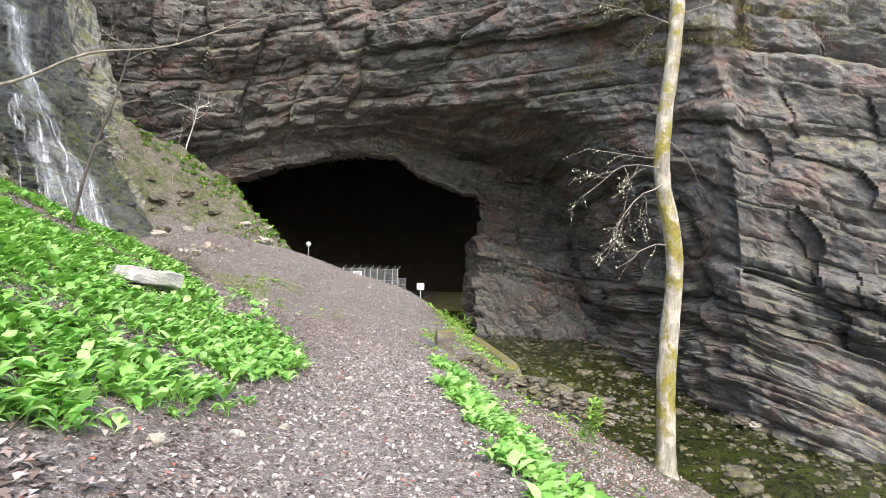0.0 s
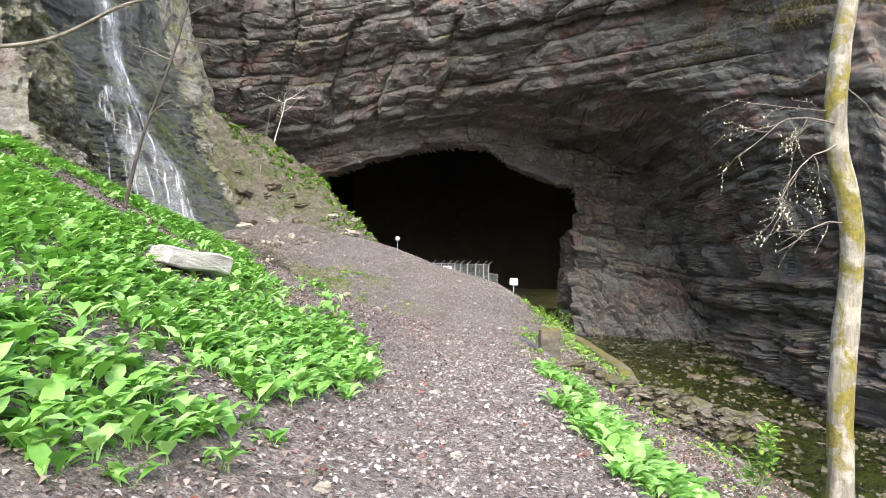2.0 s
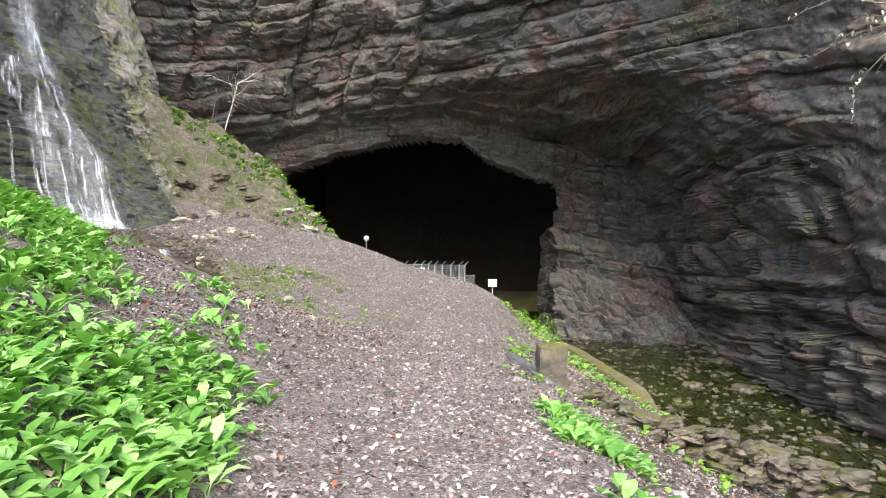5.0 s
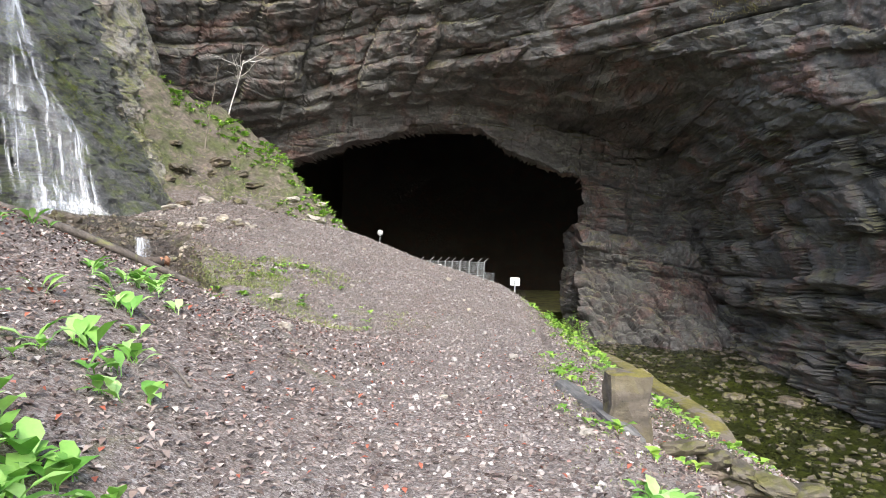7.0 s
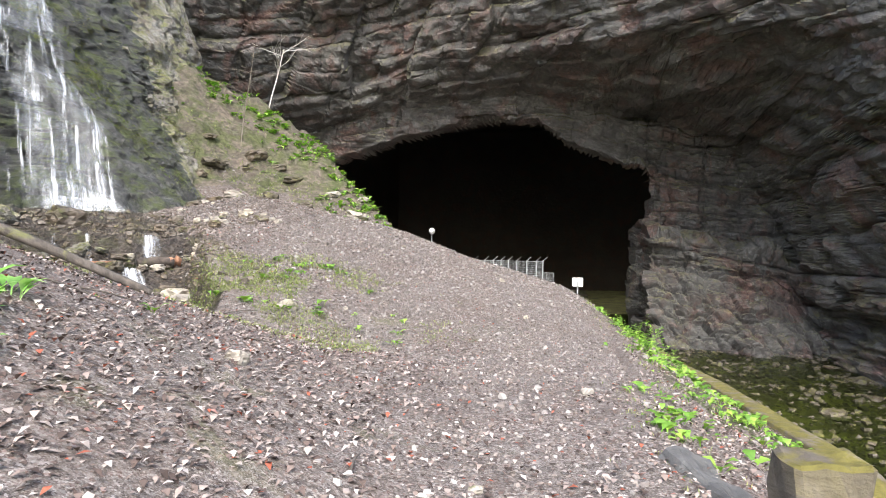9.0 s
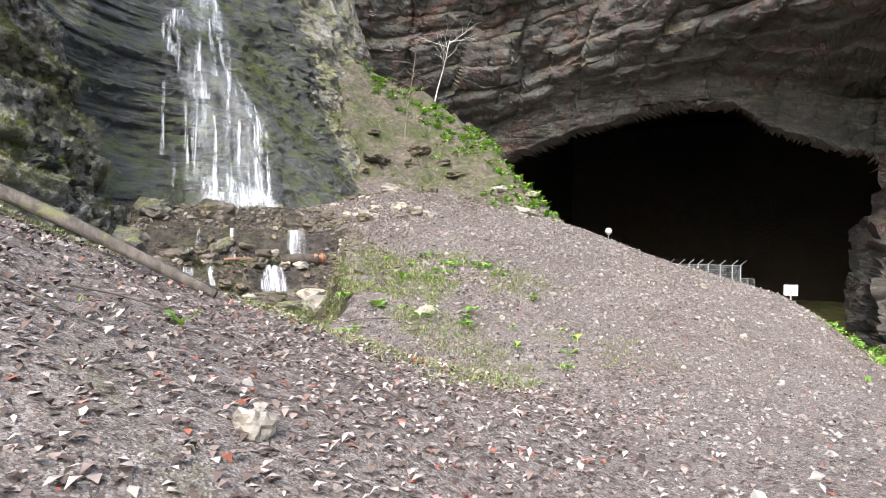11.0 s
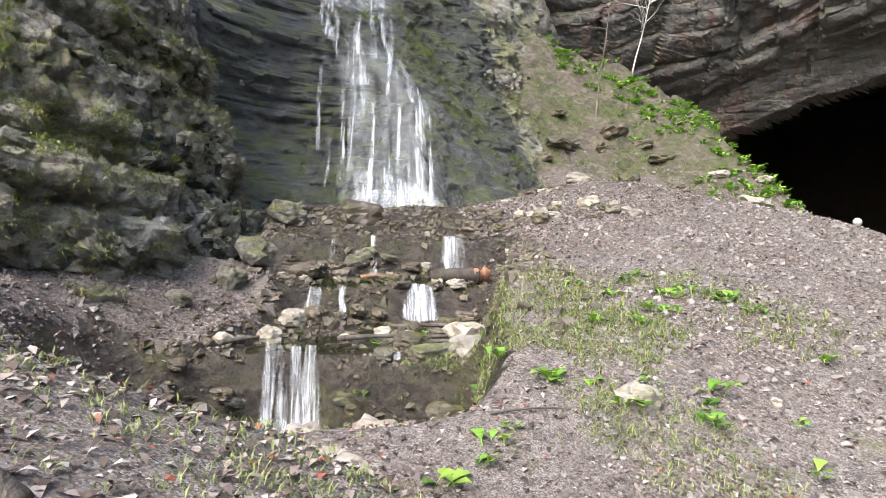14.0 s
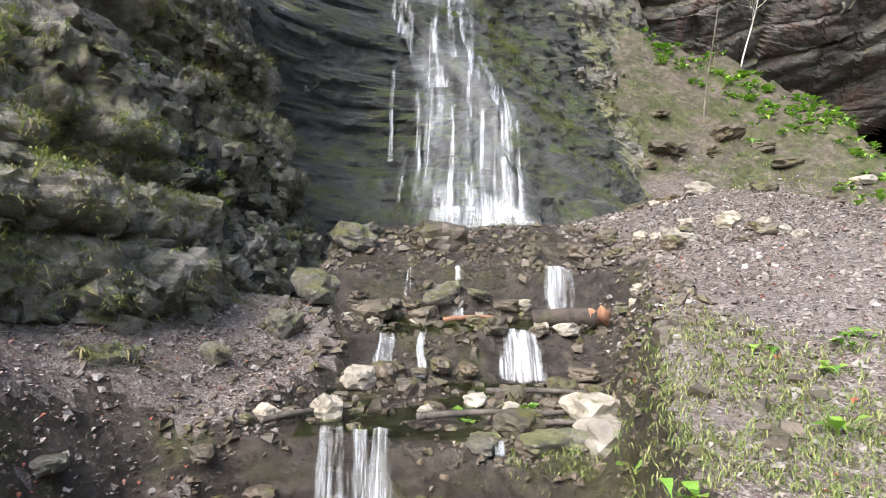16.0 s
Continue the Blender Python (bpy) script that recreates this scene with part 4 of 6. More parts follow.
# ---- herbs with broad leaves beside the path ----
def herb_density(x, y):
    off = x - (path_x(y) + 1.25)
    patch = np.exp(-(((x + 0.05) / 0.45) ** 2 + ((y - 20.3) / 1.1) ** 2)) + np.exp(-(((x - 0.0) / 0.5) ** 2 + ((y - 25.4) / 1.6) ** 2))
    line = np.exp(-((off - table(y, (20, 2.9), (24, 3.2), (30, 2.9), (38, 2.6), (48, 2.6), (57, 1.9))) / 0.85) ** 2) * (y > 20) * (0.45 + 0.55 * smooth(-0.3, 0.2, fbm(x * 0.9, y * 0.9, 2.0, 2)))
    bank = 0.16 * smooth(0.6, 1.4, off) * (1 - smooth(3.5, 6.5, off)) * smooth(0.0, 0.3, fbm(x * 0.7, y * 0.7, 5.0, 2)) * (y > 6)
    few = 0.015 * (off < -3) * (y > 15) * (y < 26) * smooth(0.15, 0.4, fbm(x * 0.8, y * 0.8, 9.0, 2))
    scree = 0.5 * (x < -4) * (y > 28) * (y < 34) * np.exp(-(((x + 8.6) / 2.6) ** 2)) * smooth(0.0, 0.3, fbm(x * 0.9, y * 0.9, 14.0, 2))
    ridge = 1.0 * np.exp(-((y - table(x, (-26, 51), (-21, 56), (-17.6, 55), (-11, 50.5), (-8, 49.5))) / 2.2) ** 2) * (x < -8.5) * (x > -27) * smooth(-0.2, 0.2, fbm(x * 0.5, y * 0.5, 4.0, 2))
    return np.clip(patch + line + bank + few + scree + ridge, 0, 1)


def herbs():
    x, y, rng = scatter(16000, -27, 8, 5, 58, herb_density, 21)
    z = ground_z(x, y)
    per = 5
    base = np.repeat(np.stack([x, y, z - 0.01], -1), per, 0)
    n = len(base)
    base[:, :2] += rng.normal(0, 0.05, (n, 2))
    big = np.repeat(table(y, (5, 0.7), (20, 0.9), (30, 1.0), (45, 1.35), (58, 1.8)) * rng.uniform(0.7, 1.3, len(x)), per)
    length = rng.uniform(0.13, 0.24, n) * big
    width = length * rng.uniform(0.5, 0.8, n)
    verts, quads = leaf_sheet(base, rng.uniform(0, 2 * np.pi, n), length, width, rng.uniform(0.6, 1.4, n), rng.uniform(0.2, 0.8, n), 4, 0.45, 0.15)
    tagged(new("herbs", quad_mesh("herbs", verts, quads, mat=HERB)), "yellow-green broad-leaved herbs beside path and ridge", "plants", kind="stuff")


herbs()


def grass(name, label, count, area, seed, strength=1.0):
    def density(x, y):
        off = x - path_x(y)
        scree = (x < -4) * np.exp(-(((x + 8.8) / 3.0) ** 2 + ((y - 31.0) / 2.6) ** 2)) * smooth(-0.15, 0.2, fbm(x * 0.7, y * 0.7, 3.0, 3))
        crest = 0.45 * np.exp(-((y - crest_line(x) + 0.5) / 0.9) ** 2) * (x < -4.5) * (x > -13)
        edge = 0.5 * np.exp(-((off + 1.5) / 0.35) ** 2) * smooth(0.1, 0.3, fbm(x * 0.8, y * 0.8, 8.0, 2)) * (y < 18)
        verge = 0.7 * np.exp(-((off - 1.35) / 0.4) ** 2) * (y > 18) * (y < 27)
        bank = 0.12 * (off > 1.8) * (off < 7)
        ridge = 0.35 * (x < -10) * (y > 44) * (y < 60) * smooth(-0.25, 0.2, fbm(x * 0.3, y * 0.3, 5.0, 3)) * smooth(-14, -11, -np.abs(x + 20))
        return np.clip(strength * (scree + crest + edge + verge + bank + ridge), 0, 1)
    x, y, rng = scatter(count, *area, density, seed)
    z = ground_z(x, y)
    per = 5
    base = np.repeat(np.stack([x, y, z - 0.01], -1), per, 0)
    n = len(base)
    base[:, :2] += rng.normal(0, 0.04, (n, 2))
    big = np.repeat(table(y, (5, 0.7), (25, 0.65), (32, 1.0), (58, 2.2)), per)
    length = rng.uniform(0.04, 0.15, n) * big
    verts, quads = leaf_sheet(base, rng.uniform(0, 2 * np.pi, n), length, rng.uniform(0.006, 0.014, n) * big * 1.3, rng.uniform(0.7, 1.5, n), rng.uniform(0.0, 1.0, n), 2, 0.0, 0.0, across=1)
    tagged(new(name, quad_mesh(name, verts, quads, mat=GRASS)), label, "grass", kind="stuff")


grass("grass", "short pale green grass tufts on verge and ridge", 60000, (-30, 8, 3, 60), 31)
grass("scree_grass", "thin pale green grass growing through the scree", 26000, (-13, -4, 22.5, 35), 32, 1.3)


# ---- dead leaves and gravel ----
def litter():
    def density(x, y):
        off = np.abs(x - path_x(y))
        thick = table(off, (0, 0.35), (1.2, 0.5), (2.0, 1.0), (9, 0.9))
        cover = 1 - 0.75 * slope_density(x, y)
        channel_f, channel_g = stream_coords(x, y)
        wet = (channel_f > -3) & (channel_f < 8.5) & (np.abs(channel_g) < 2.4)
        near = table(np.hypot(x + 3, y - 14), (0, 1), (12, 1), (24, 0.6), (40, 0.35))
        bank = np.where((x < -11) & (y > 25) & ~wet, 2.4, 1.0)
        return np.clip(thick * cover * near * np.where(wet, 0.1, 1.0) * np.where(y > 27, 0.5, 1.0) * bank, 0, 1)
    x, y, rng = scatter(290000, -17.5, 9, 0.8, 44, density, 41)
    z = ground_z(x, y)
    n = len(x)
    base = np.stack([x, y, z + rng.uniform(0.0, 0.012, n)], -1)
    length = rng.uniform(0.03, 0.09, n) * np.where((y < 5) & (x < -1.2), 1.5, 1.0)
    verts, quads = leaf_sheet(base, rng.uniform(0, 2 * np.pi, n), length, length * rng.uniform(0.45, 0.8, n), rng.uniform(-0.2, 0.9, n), rng.uniform(-0.3, 0.8, n), 2, 0.0, 0.4, across=1)
    tagged(new("leaf_litter", quad_mesh("leaf_litter", verts, quads, mat=LITTER, smooth_shade=False)), "brown and grey fallen leaves strewn over the slopes", "leaves", kind="stuff")


litter()


def red_leaves():
    x, y, rng = scatter(7500, -5.5, -0.6, 0.8, 5.0, lambda x, y: smooth(-0.7, 0.6, path_x(y) - 0.9 - x + 0.5 * fbm(x, y, 0.0, 2)) * (1 - smooth(3.0, 5.0, y)) * smooth(-5.4, -4.2, x) * (0.35 + 0.65 * smooth(-0.3, 0.3, fbm(x * 1.5, y * 1.5, 4.0, 2))), 43)
    n = len(x)
    base = np.stack([x, y, ground_z(x, y) + rng.uniform(0.005, 0.03, n)], -1)
    length = rng.uniform(0.06, 0.13, n)
    verts, quads = leaf_sheet(base, rng.uniform(0, 6.3, n), length, length * rng.uniform(0.5, 0.8, n), rng.uniform(-0.1, 0.7, n), rng.uniform(0, 0.9, n), 3, 0.0, 0.35)
    tagged(new("beech_leaves", quad_mesh("beech_leaves", verts, quads, mat=RUSSET)), "curled reddish-brown beech leaves on the gravel", "leaves", kind="stuff")


red_leaves()


def chips(name, count, area, density, lo, hi, seed, mat, label):
    """Small angular stones, each an eight-cornered lump."""
    x, y, rng = scatter(count, *area, density, seed)
    n = len(x)
    z = ground_z(x, y)
    s = lo * (hi / lo) ** (rng.random(n) ** 2.2)
    corner = np.array([(-1, -1, -1), (1, -1, -1), (1, 1, -1), (-1, 1, -1), (-1, -1, 1), (1, -1, 1), (1, 1, 1), (-1, 1, 1)], float)
    c = corner[None] * (1 + rng.uniform(-0.65, 0.3, (n, 8, 3)))
    c[..., 2] *= rng.uniform(0.35, 0.75, n)[:, None]
    c[:, 4:, :2] *= rng.uniform(0.5, 0.85, n)[:, None, None]
    tilt = rng.normal(0, 0.35, n)[:, None]
    c = np.stack([c[..., 0] * np.cos(tilt) - c[..., 2] * np.sin(tilt), c[..., 1], c[..., 0] * np.sin(tilt) + c[..., 2] * np.cos(tilt)], -1)
    a = rng.uniform(0, 6.3, n)
    ca, sa = np.cos(a)[:, None], np.sin(a)[:, None]
    c = np.stack([c[..., 0] * ca - c[..., 1] * sa, c[..., 0] * sa + c[..., 1] * ca, c[..., 2]], -1) * s[:, None, None] / 2
    c += np.stack([x, y, z + 0.12 * s], -1)[:, None]
    f = np.array([(3, 2, 1, 0), (4, 5, 6, 7), (0, 1, 5, 4), (1, 2, 6, 5), (2, 3, 7, 6), (3, 0, 4, 7)])
    quads = (np.arange(n)[:, None, None] * 8 + f[None]).reshape(-1, 4)
    ob = new(name, quad_mesh(name, c.reshape(-1, 3), quads, mat=mat, smooth_shade=False))
    return tagged(ob, label, "stones", kind="stuff")


def clear_of_falls(x, y):
    f, g = stream_coords(x, y)
    low = (f > 6.0) & (g > -2.0) & (g < -0.5)
    mid = (f > 3.1) & (f < 4.4) & (((g > -1.6) & (g < -0.7)) | ((g > 0.3) & (g < 1.6)))
    top = (f > 1.8) & (f < 2.8) & (g > 1.2) & (g < 2.4)
    return ~(low | mid | top)


chips("gravel", 80000, (-6, 2.5, 1.0, 24), lambda x, y: np.exp(-((x - path_x(y)) / 1.5) ** 4) * table(y, (0, 1), (9, 0.8), (24, 0.3)), 0.008, 0.07, 51, GRAVEL, "grey limestone gravel trodden into the path")
chips("scree", 60000, (-20, 0, 24, 52), lambda x, y: np.clip(1.3 - np.hypot(x + 13, y - 38) / 15, 0, 1) * (np.abs(stream_coords(x, y)[1]) > 2.2), 0.015, 0.13, 52, SCREE, "loose brownish scree chips below the rock wall")
chips("path_stones", 34000, (-9, 2.5, 21, 60), lambda x, y: np.exp(-((x - path_x(y) + 2.5) / 4.5) ** 4) * 0.75 * smooth(20, 30, y), 0.025, 0.085, 58, SCREE, "grey and brown stones strewn on the far path")
chips("stream_gravel", 15000, (-22, -9, 27.5, 39), lambda x, y: (np.abs(stream_coords(x, y)[1]) < 3.2) * (stream_coords(x, y)[0] > -2.2) * (stream_coords(x, y)[0] < 9) * (0.25 + 0.75 * smooth(-0.1, 0.3, fbm(x, y, 0.0, 2))) * (clear_of_falls(x, y) | (stream_coords(x, y)[0] < 5.8)) * (surface_normals(x, y)[:, 2] > 0.85), 0.03, 0.24, 53, BROWN, "wet brown rubble lying in the stream's steps")
chips("river_stones", 21000, (3, 30, 20, 76), lambda x, y: 0.9 * (ground_z(x, y) < river_z(y) - 0.05), 0.1, 0.6, 55, GREEN, "mossy stones of the shallow stream bed")
chips("channel_rubble", 9000, (-22, -9, 27.5, 39), lambda x, y: clear_of_falls(x, y) * (np.abs(stream_coords(x, y)[1]) < 3.6) * (stream_coords(x, y)[0] > -2.5) * (stream_coords(x, y)[0] < 9) * (surface_normals(x, y)[:, 2] < 0.85) * 0.8, 0.05, 0.2, 57, BROWN, "wet brown stones on the flanks of the stream channel")
chips("bank_rubble", 7000, (0.5, 14, 5, 45), lambda x, y: 0.5 * smooth(0.4, 1.5, x - path_x(y) - 1.3), 0.03, 0.22, 54, SCREE, "loose stones on the river bank")


# ---- single stones ----
def stone_mesh(seed, mat, flat=0.6, name="stone"):
    bm = bmesh.new()
    bmesh.ops.create_icosphere(bm, subdivisions=3, radius=0.5)
    o = Vector((seed * 7.1, seed * 3.3, seed * 1.7))
    for v in bm.verts:
        d = v.co.normalized()
        d = d / max(abs(d.x), abs(d.y), abs(d.z)) ** 0.55
        q = Vector((round(d.x * 2.1 + noise.noise(d * 1.5 + o)), round(d.y * 2.1 + noise.noise(d * 1.5 - o)), round(d.z * 1.8)))
        r = 0.38 + 0.12 * noise.noise(d * 1.3 + o) + 0.07 * noise.noise(d * 3.1 + o) + 0.05 * noise.noise(q + o) + 0.02 * noise.noise(d * 8 + o)
        v.co = Vector((d.x * r, d.y * r * 0.85, d.z * r * flat))
    for f in bm.faces:
        f.smooth = False
    me = bpy.data.meshes.new(name)
    bm.to_mesh(me)
    bm.free()
    me.materials.append(mat)
    return me


STONES = {k: [stone_mesh(i + j * 10, m, 0.55 + 0.1 * (i % 3)) for i in range(6)] for j, (k, m) in enumerate((("pale", PALE), ("brown", BROWN), ("green", GREEN), ("wall", WET)))}


def stone(kind, x, y, size, label, z=None, turn=None, tall=1.0, sink=0.12, group="", name="stone", long=1.0):
    me = random.choice(STONES[kind])
    zz = (gz(x, y) if z is None else z) + size * 0.28 * tall - sink * size
    ob = new(name, me)
    ob.matrix_world = pose(x, y, zz, random.uniform(-12, 12), random.uniform(-12, 12), random.uniform(0, 360) if turn is None else turn) @ Matrix.Diagonal((size * long, size, size * tall, 1))
    return tagged(ob, label, "stone", group)


def along_stream(f, g):
    """Plan place from stream coordinates."""
    return STEP_AT[0] + FLOW[0] * f - FLOW[1] * g, STEP_AT[1] + FLOW[1] * f + FLOW[0] * g


def reach(f, g):
    """Stream coordinates from a place among the steps: the steps' lips lie at 0.1, 2.95 and 6.3, the banks at -2.3 and 2.3."""
    f = float(table(f, (-4, -1.5), (-1.8, 0.3), (0.1, 2.25), (0.5, 2.6), (2.6, 3.3), (3.2, 4.1), (6.3, 6.5), (9, 9.2)))
    return f, float(channel_mid(f)) + g * float(channel_half(f)) / 2.3


random.seed(5)
for f, g, size, kind, what in ((-1.5, -0.5, 1.3, "brown", "big flat wet boulder at the foot of the waterfall"), (-0.9, 1.0, 0.5, "green", "mossy stone above the first step"), (-0.9, 1.8, 0.6, "brown", "wet brown stone above the first step"),
                                (0.9, -1.7, 0.8, "brown", "wet brown rock below the first step"), (0.8, -0.9, 0.7, "brown", "wet brown rock below the first step"), (1.4, -0.1, 0.5, "brown", "wet brown rock below the first step"),
                                (2.5, 0.2, 0.6, "green", "moss-topped stone on the second step"), (2.6, 1.5, 0.5, "pale", "pale stone on the second step"), (2.6, 1.0, 0.4, "brown", "brown stone on the second step"),
                                (3.4, -1.6, 0.75, "brown", "wet brown rock beside the small fall"), (3.7, -1.9, 0.7, "pale", "pale weathered rock beside the small fall"), (4.1, -0.9, 0.6, "brown", "dark wet rock beside the small fall"),
                                (4.5, 0.3, 0.4, "pale", "yellowish stone standing in the shallow pool"), (4.3, 0.9, 0.4, "green", "mossy stone in the shallow pool"), (5.0, -0.2, 0.35, "brown", "brown stone in the shallow pool"),
                                (5.2, -1.7, 0.55, "pale", "cream-coloured broken stone beside the pool"), (5.5, -2.4, 0.4, "pale", "cream-coloured broken stone beside the pool"), (6.0, 1.2, 0.7, "green", "mossy square block on the lowest step's lip"),
                                (5.6, 2.2, 0.9, "pale", "pale rough rock at the pool's edge"), (6.6, 2.4, 0.8, "pale", "pale rough rock at the channel's edge"), (7.2, 0.95, 1.0, "pale", "large cream boulder below the lowest fall"),
                                (7.0, -0.3, 0.8, "pale", "cream boulder below the lowest fall"), (7.4, 2.1, 0.7, "green", "mossy stone in the grassy bank"), (8.4, 2.4, 0.6, "brown", "brown stone in the grassy bank")):
    x, y = along_stream(*reach(f, g))
    stone(kind, x, y, size, what)
for i in range(48):
    f, g = random.uniform(-1.6, 6.4), random.choice((random.uniform(1.2, 2.9), random.uniform(-2.6, 2.6)))
    if abs(f) < 0.5 or abs(f - 3) < 0.5:
        f += 0.7
    x, y = along_stream(*reach(f, g))
    stone(random.choice(("brown", "brown", "pale", "green")), x, y, random.uniform(0.18, 0.42), "rubble stone lying in the stream's steps", group="stones of the stream steps")
for i in range(26):
    a, r = random.uniform(-2.9, -0.2), random.uniform(2, 15)
    x, y = -14.5 + r * math.cos(a), 43 + r * math.sin(a)
    if abs(stream_coords(x, y)[1]) > 2.4 and y < 44:
        stone("pale", x, y, random.uniform(0.12, 0.3), "pale angular stone lying on the scree", group="stones of the scree")
for i in range(20):
    f, g = random.uniform(-2.0, 0.5), random.uniform(2.2, 5.0)
    x, y = along_stream(*reach(f, g))
    stone(random.choice(("pale", "brown")), x, y, random.uniform(0.25, 0.6), "brownish boulder tumbled at the scree's edge", group="boulders at the scree's edge")
for x, y, size in [(random.uniform(-23, -12.5), random.uniform(44, 52), random.uniform(0.5, 1.8)) for _ in range(22)] + [(-15.6, 42.6, 1.3), (-14.4, 43.6, 0.9), (-13.2, 44.6, 1.0), (-16.8, 41.4, 0.8), (-17.8, 43.6, 1.5), (-18.6, 45.5, 1.3), (-16.2, 46.4, 1.2), (-20.2, 48.6, 1.6)]:
    stone(random.choice(("brown", "green", "pale")), x, y, size, "brown weathered rock jutting from the ridge", tall=0.7, group="rocks of the ridge")
for x, y, size in ((-8.5, 26.5, 0.45), (-7.6, 30.4, 0.5), (-1.68, 13.08, 0.2), (-1.04, 25.9, 0.26), (-1.05, 9.7, 0.17), (-2.2, 7.3, 0.2), (-1.9, 8.2, 0.16), (-2.7, 2.7, 0.42), (-2.3, 3.2, 0.24), (-1.6, 3.0, 0.22), (-0.9, 3.5, 0.2), (-3.2, 7.0, 0.3), (-2.6, 6.2, 0.22), (-0.2, 3.4, 0.2), (0.2, 4.1, 0.18), (-3.4, 3.4, 0.2), (-0.3, 19.8, 0.2), (-2.0, 21.5, 0.15), (-5.6, 17.2, 0.3), (-4.4, 14.0, 0.25), (-4.6, 22.6, 0.3), (-6.2, 20.3, 0.22)):
    stone("pale", x, y, size, "pale limestone lump on the gravel", group="stones on the path", sink=0.2)

random.seed(23)
for f0, lo, hi, count in ((0.1, -2.2, 2.2, 13), (2.95, -2.0, 2.0, 12), (6.35, -2.8, 2.6, 16)):
    for k in range(count):
        f, g = f0 + random.uniform(-0.02, 0.2), lo + (hi - lo) * (k + random.uniform(0.1, 0.9)) / count
        if any(a - 0.25 < g < b + 0.25 for at, a, b in ((0.1, 0.9, 1.6), (2.95, -2.2, -1.5), (2.95, 0.2, 1.3), (6.35, -1.4, -0.3)) if at == f0):
            continue
        x, y = along_stream(*reach(f, g))
        top, low = gz(*along_stream(*reach(f0 - 0.25, g))), gz(*along_stream(*reach(f0 + 0.4, g)))
        stone("wall" if random.random() < 0.5 else "brown", x, y, random.uniform(0.35, 0.6), "dark wet stone in the face of a stream step", z=low + random.uniform(0.1, 0.8) * max(top - low - 0.2, 0.05), tall=0.9, group="stones in the step faces", long=1.3)
for k in range(6):
    x, y = along_stream(random.uniform(6.7, 9.0), random.uniform(-4.2, -2.2))
    stone(random.choice(("wall", "brown")), x, y, random.uniform(0.3, 0.7), "mossy stone in the bank beside the lowest fall", tall=0.9, group="stones of the bank")

stone("pale", -8.15, 27.0, 0.8, "cream-yellow boulder at the slope's broken edge", sink=0.0)

# grey flat slab among the ramsons
slab = new("rock_slab", mesh_of("rock_slab", rough_box(1.2, 0.8, 0.32, 3, 0.06, 3.0), GREYROCK))
slab.matrix_world = pose(-6.1, 14.1, gz(-6.1, 14.1) + 0.1, 3, 10, 58)
tagged(slab, "pale grey flat rock slab among ramsons leaves", "rock")

# blocks at the foot of the mossy wall
for x, y, size, tall in ((-16.6, 31.0, 0.7, 1.1), (-17.4, 32.0, 0.9, 1.1), (-18.3, 33.4, 1.1, 1.1), (-16.0, 29.6, 0.5, 0.9), (-18.9, 34.2, 0.8, 0.9)):
    stone("wall", x, y, size, "dark mossy block at the rock wall's foot", tall=tall, group="blocks at the wall's foot", long=1.2)

# stones of the river
random.seed(9)
for i in range(70):
    y = random.uniform(24, 74)
    x = table(y, (20, 15.5), (40, 14), (55, 13), (72, 12)) + random.uniform(0, 10) ** 1.1
    size = random.choice((0.5, 0.7, 1.0, 1.4, 2.0)) * random.uniform(0.7, 1.2)
    stone("green" if random.random() < 0.7 else "brown", float(x), y, size, "mossy green boulder in the shallow stream", z=float(river_z(y)) - 0.35, tall=0.9, group="boulders of the stream", sink=0.22)
for x, y, size in ((16.6, 27.5, 1.9), (17.6, 26.2, 1.4), (15.6, 30.5, 1.0)):
    stone("green", x, y, size, "large boulder capped with bright yellow-green moss", z=float(river_z(y)) - 0.1, tall=0.8)
for i in range(36):
    x = random.uniform(21, 34)
    stone("pale" if i % 3 else "brown", x, 47.5 - 0.6 * (x - 21) - random.uniform(0.5, 5), random.uniform(0.4, 1.3), "pale boulder on the far shore below the cliff", z=float(river_z(45)) + random.uniform(-0.1, 0.3), tall=0.8, group="boulders of the far shore")


# ---- waterfalls ----
def sheet_object(name, P, U, fade, mat, parent=None, label=""):
    me = grid_mesh(name, P, U, mat=mat)
    att = me.attributes.new("fade", "FLOAT", "POINT")
    att.data.foreach_set("value", fade.ravel().astype(np.float32))
    return part(name, me, parent, label)


def fall_front():
    """How far the wall beside the fall stands out, on a grid of stream coordinate g and height."""
    W = build_side.sheet.reshape(-1, 3)
    f, g = stream_coords(W[:, 0], W[:, 1])
    d = 0.12
    near = (np.abs(g) < 5.9) & (f < 2.5) & (f > -14) & (W[:, 2] > 0.5) & (W[:, 2] < 17.9)
    f, i, j = f[near], ((g[near] + 6) / d).astype(int), (W[near, 2] / d).astype(int)
    front = np.full((int(12 / d), int(18 / d)), -99.0)
    np.maximum.at(front, (i, j), f)
    for _ in range(12):
        wide = np.pad(front, 1, constant_values=-99)
        best = np.max([wide[a:a + front.shape[0], c:c + front.shape[1]] for a in range(3) for c in range(3)], 0)
        front = np.where(front < -50, best, front)
    return blur(front, 2), d


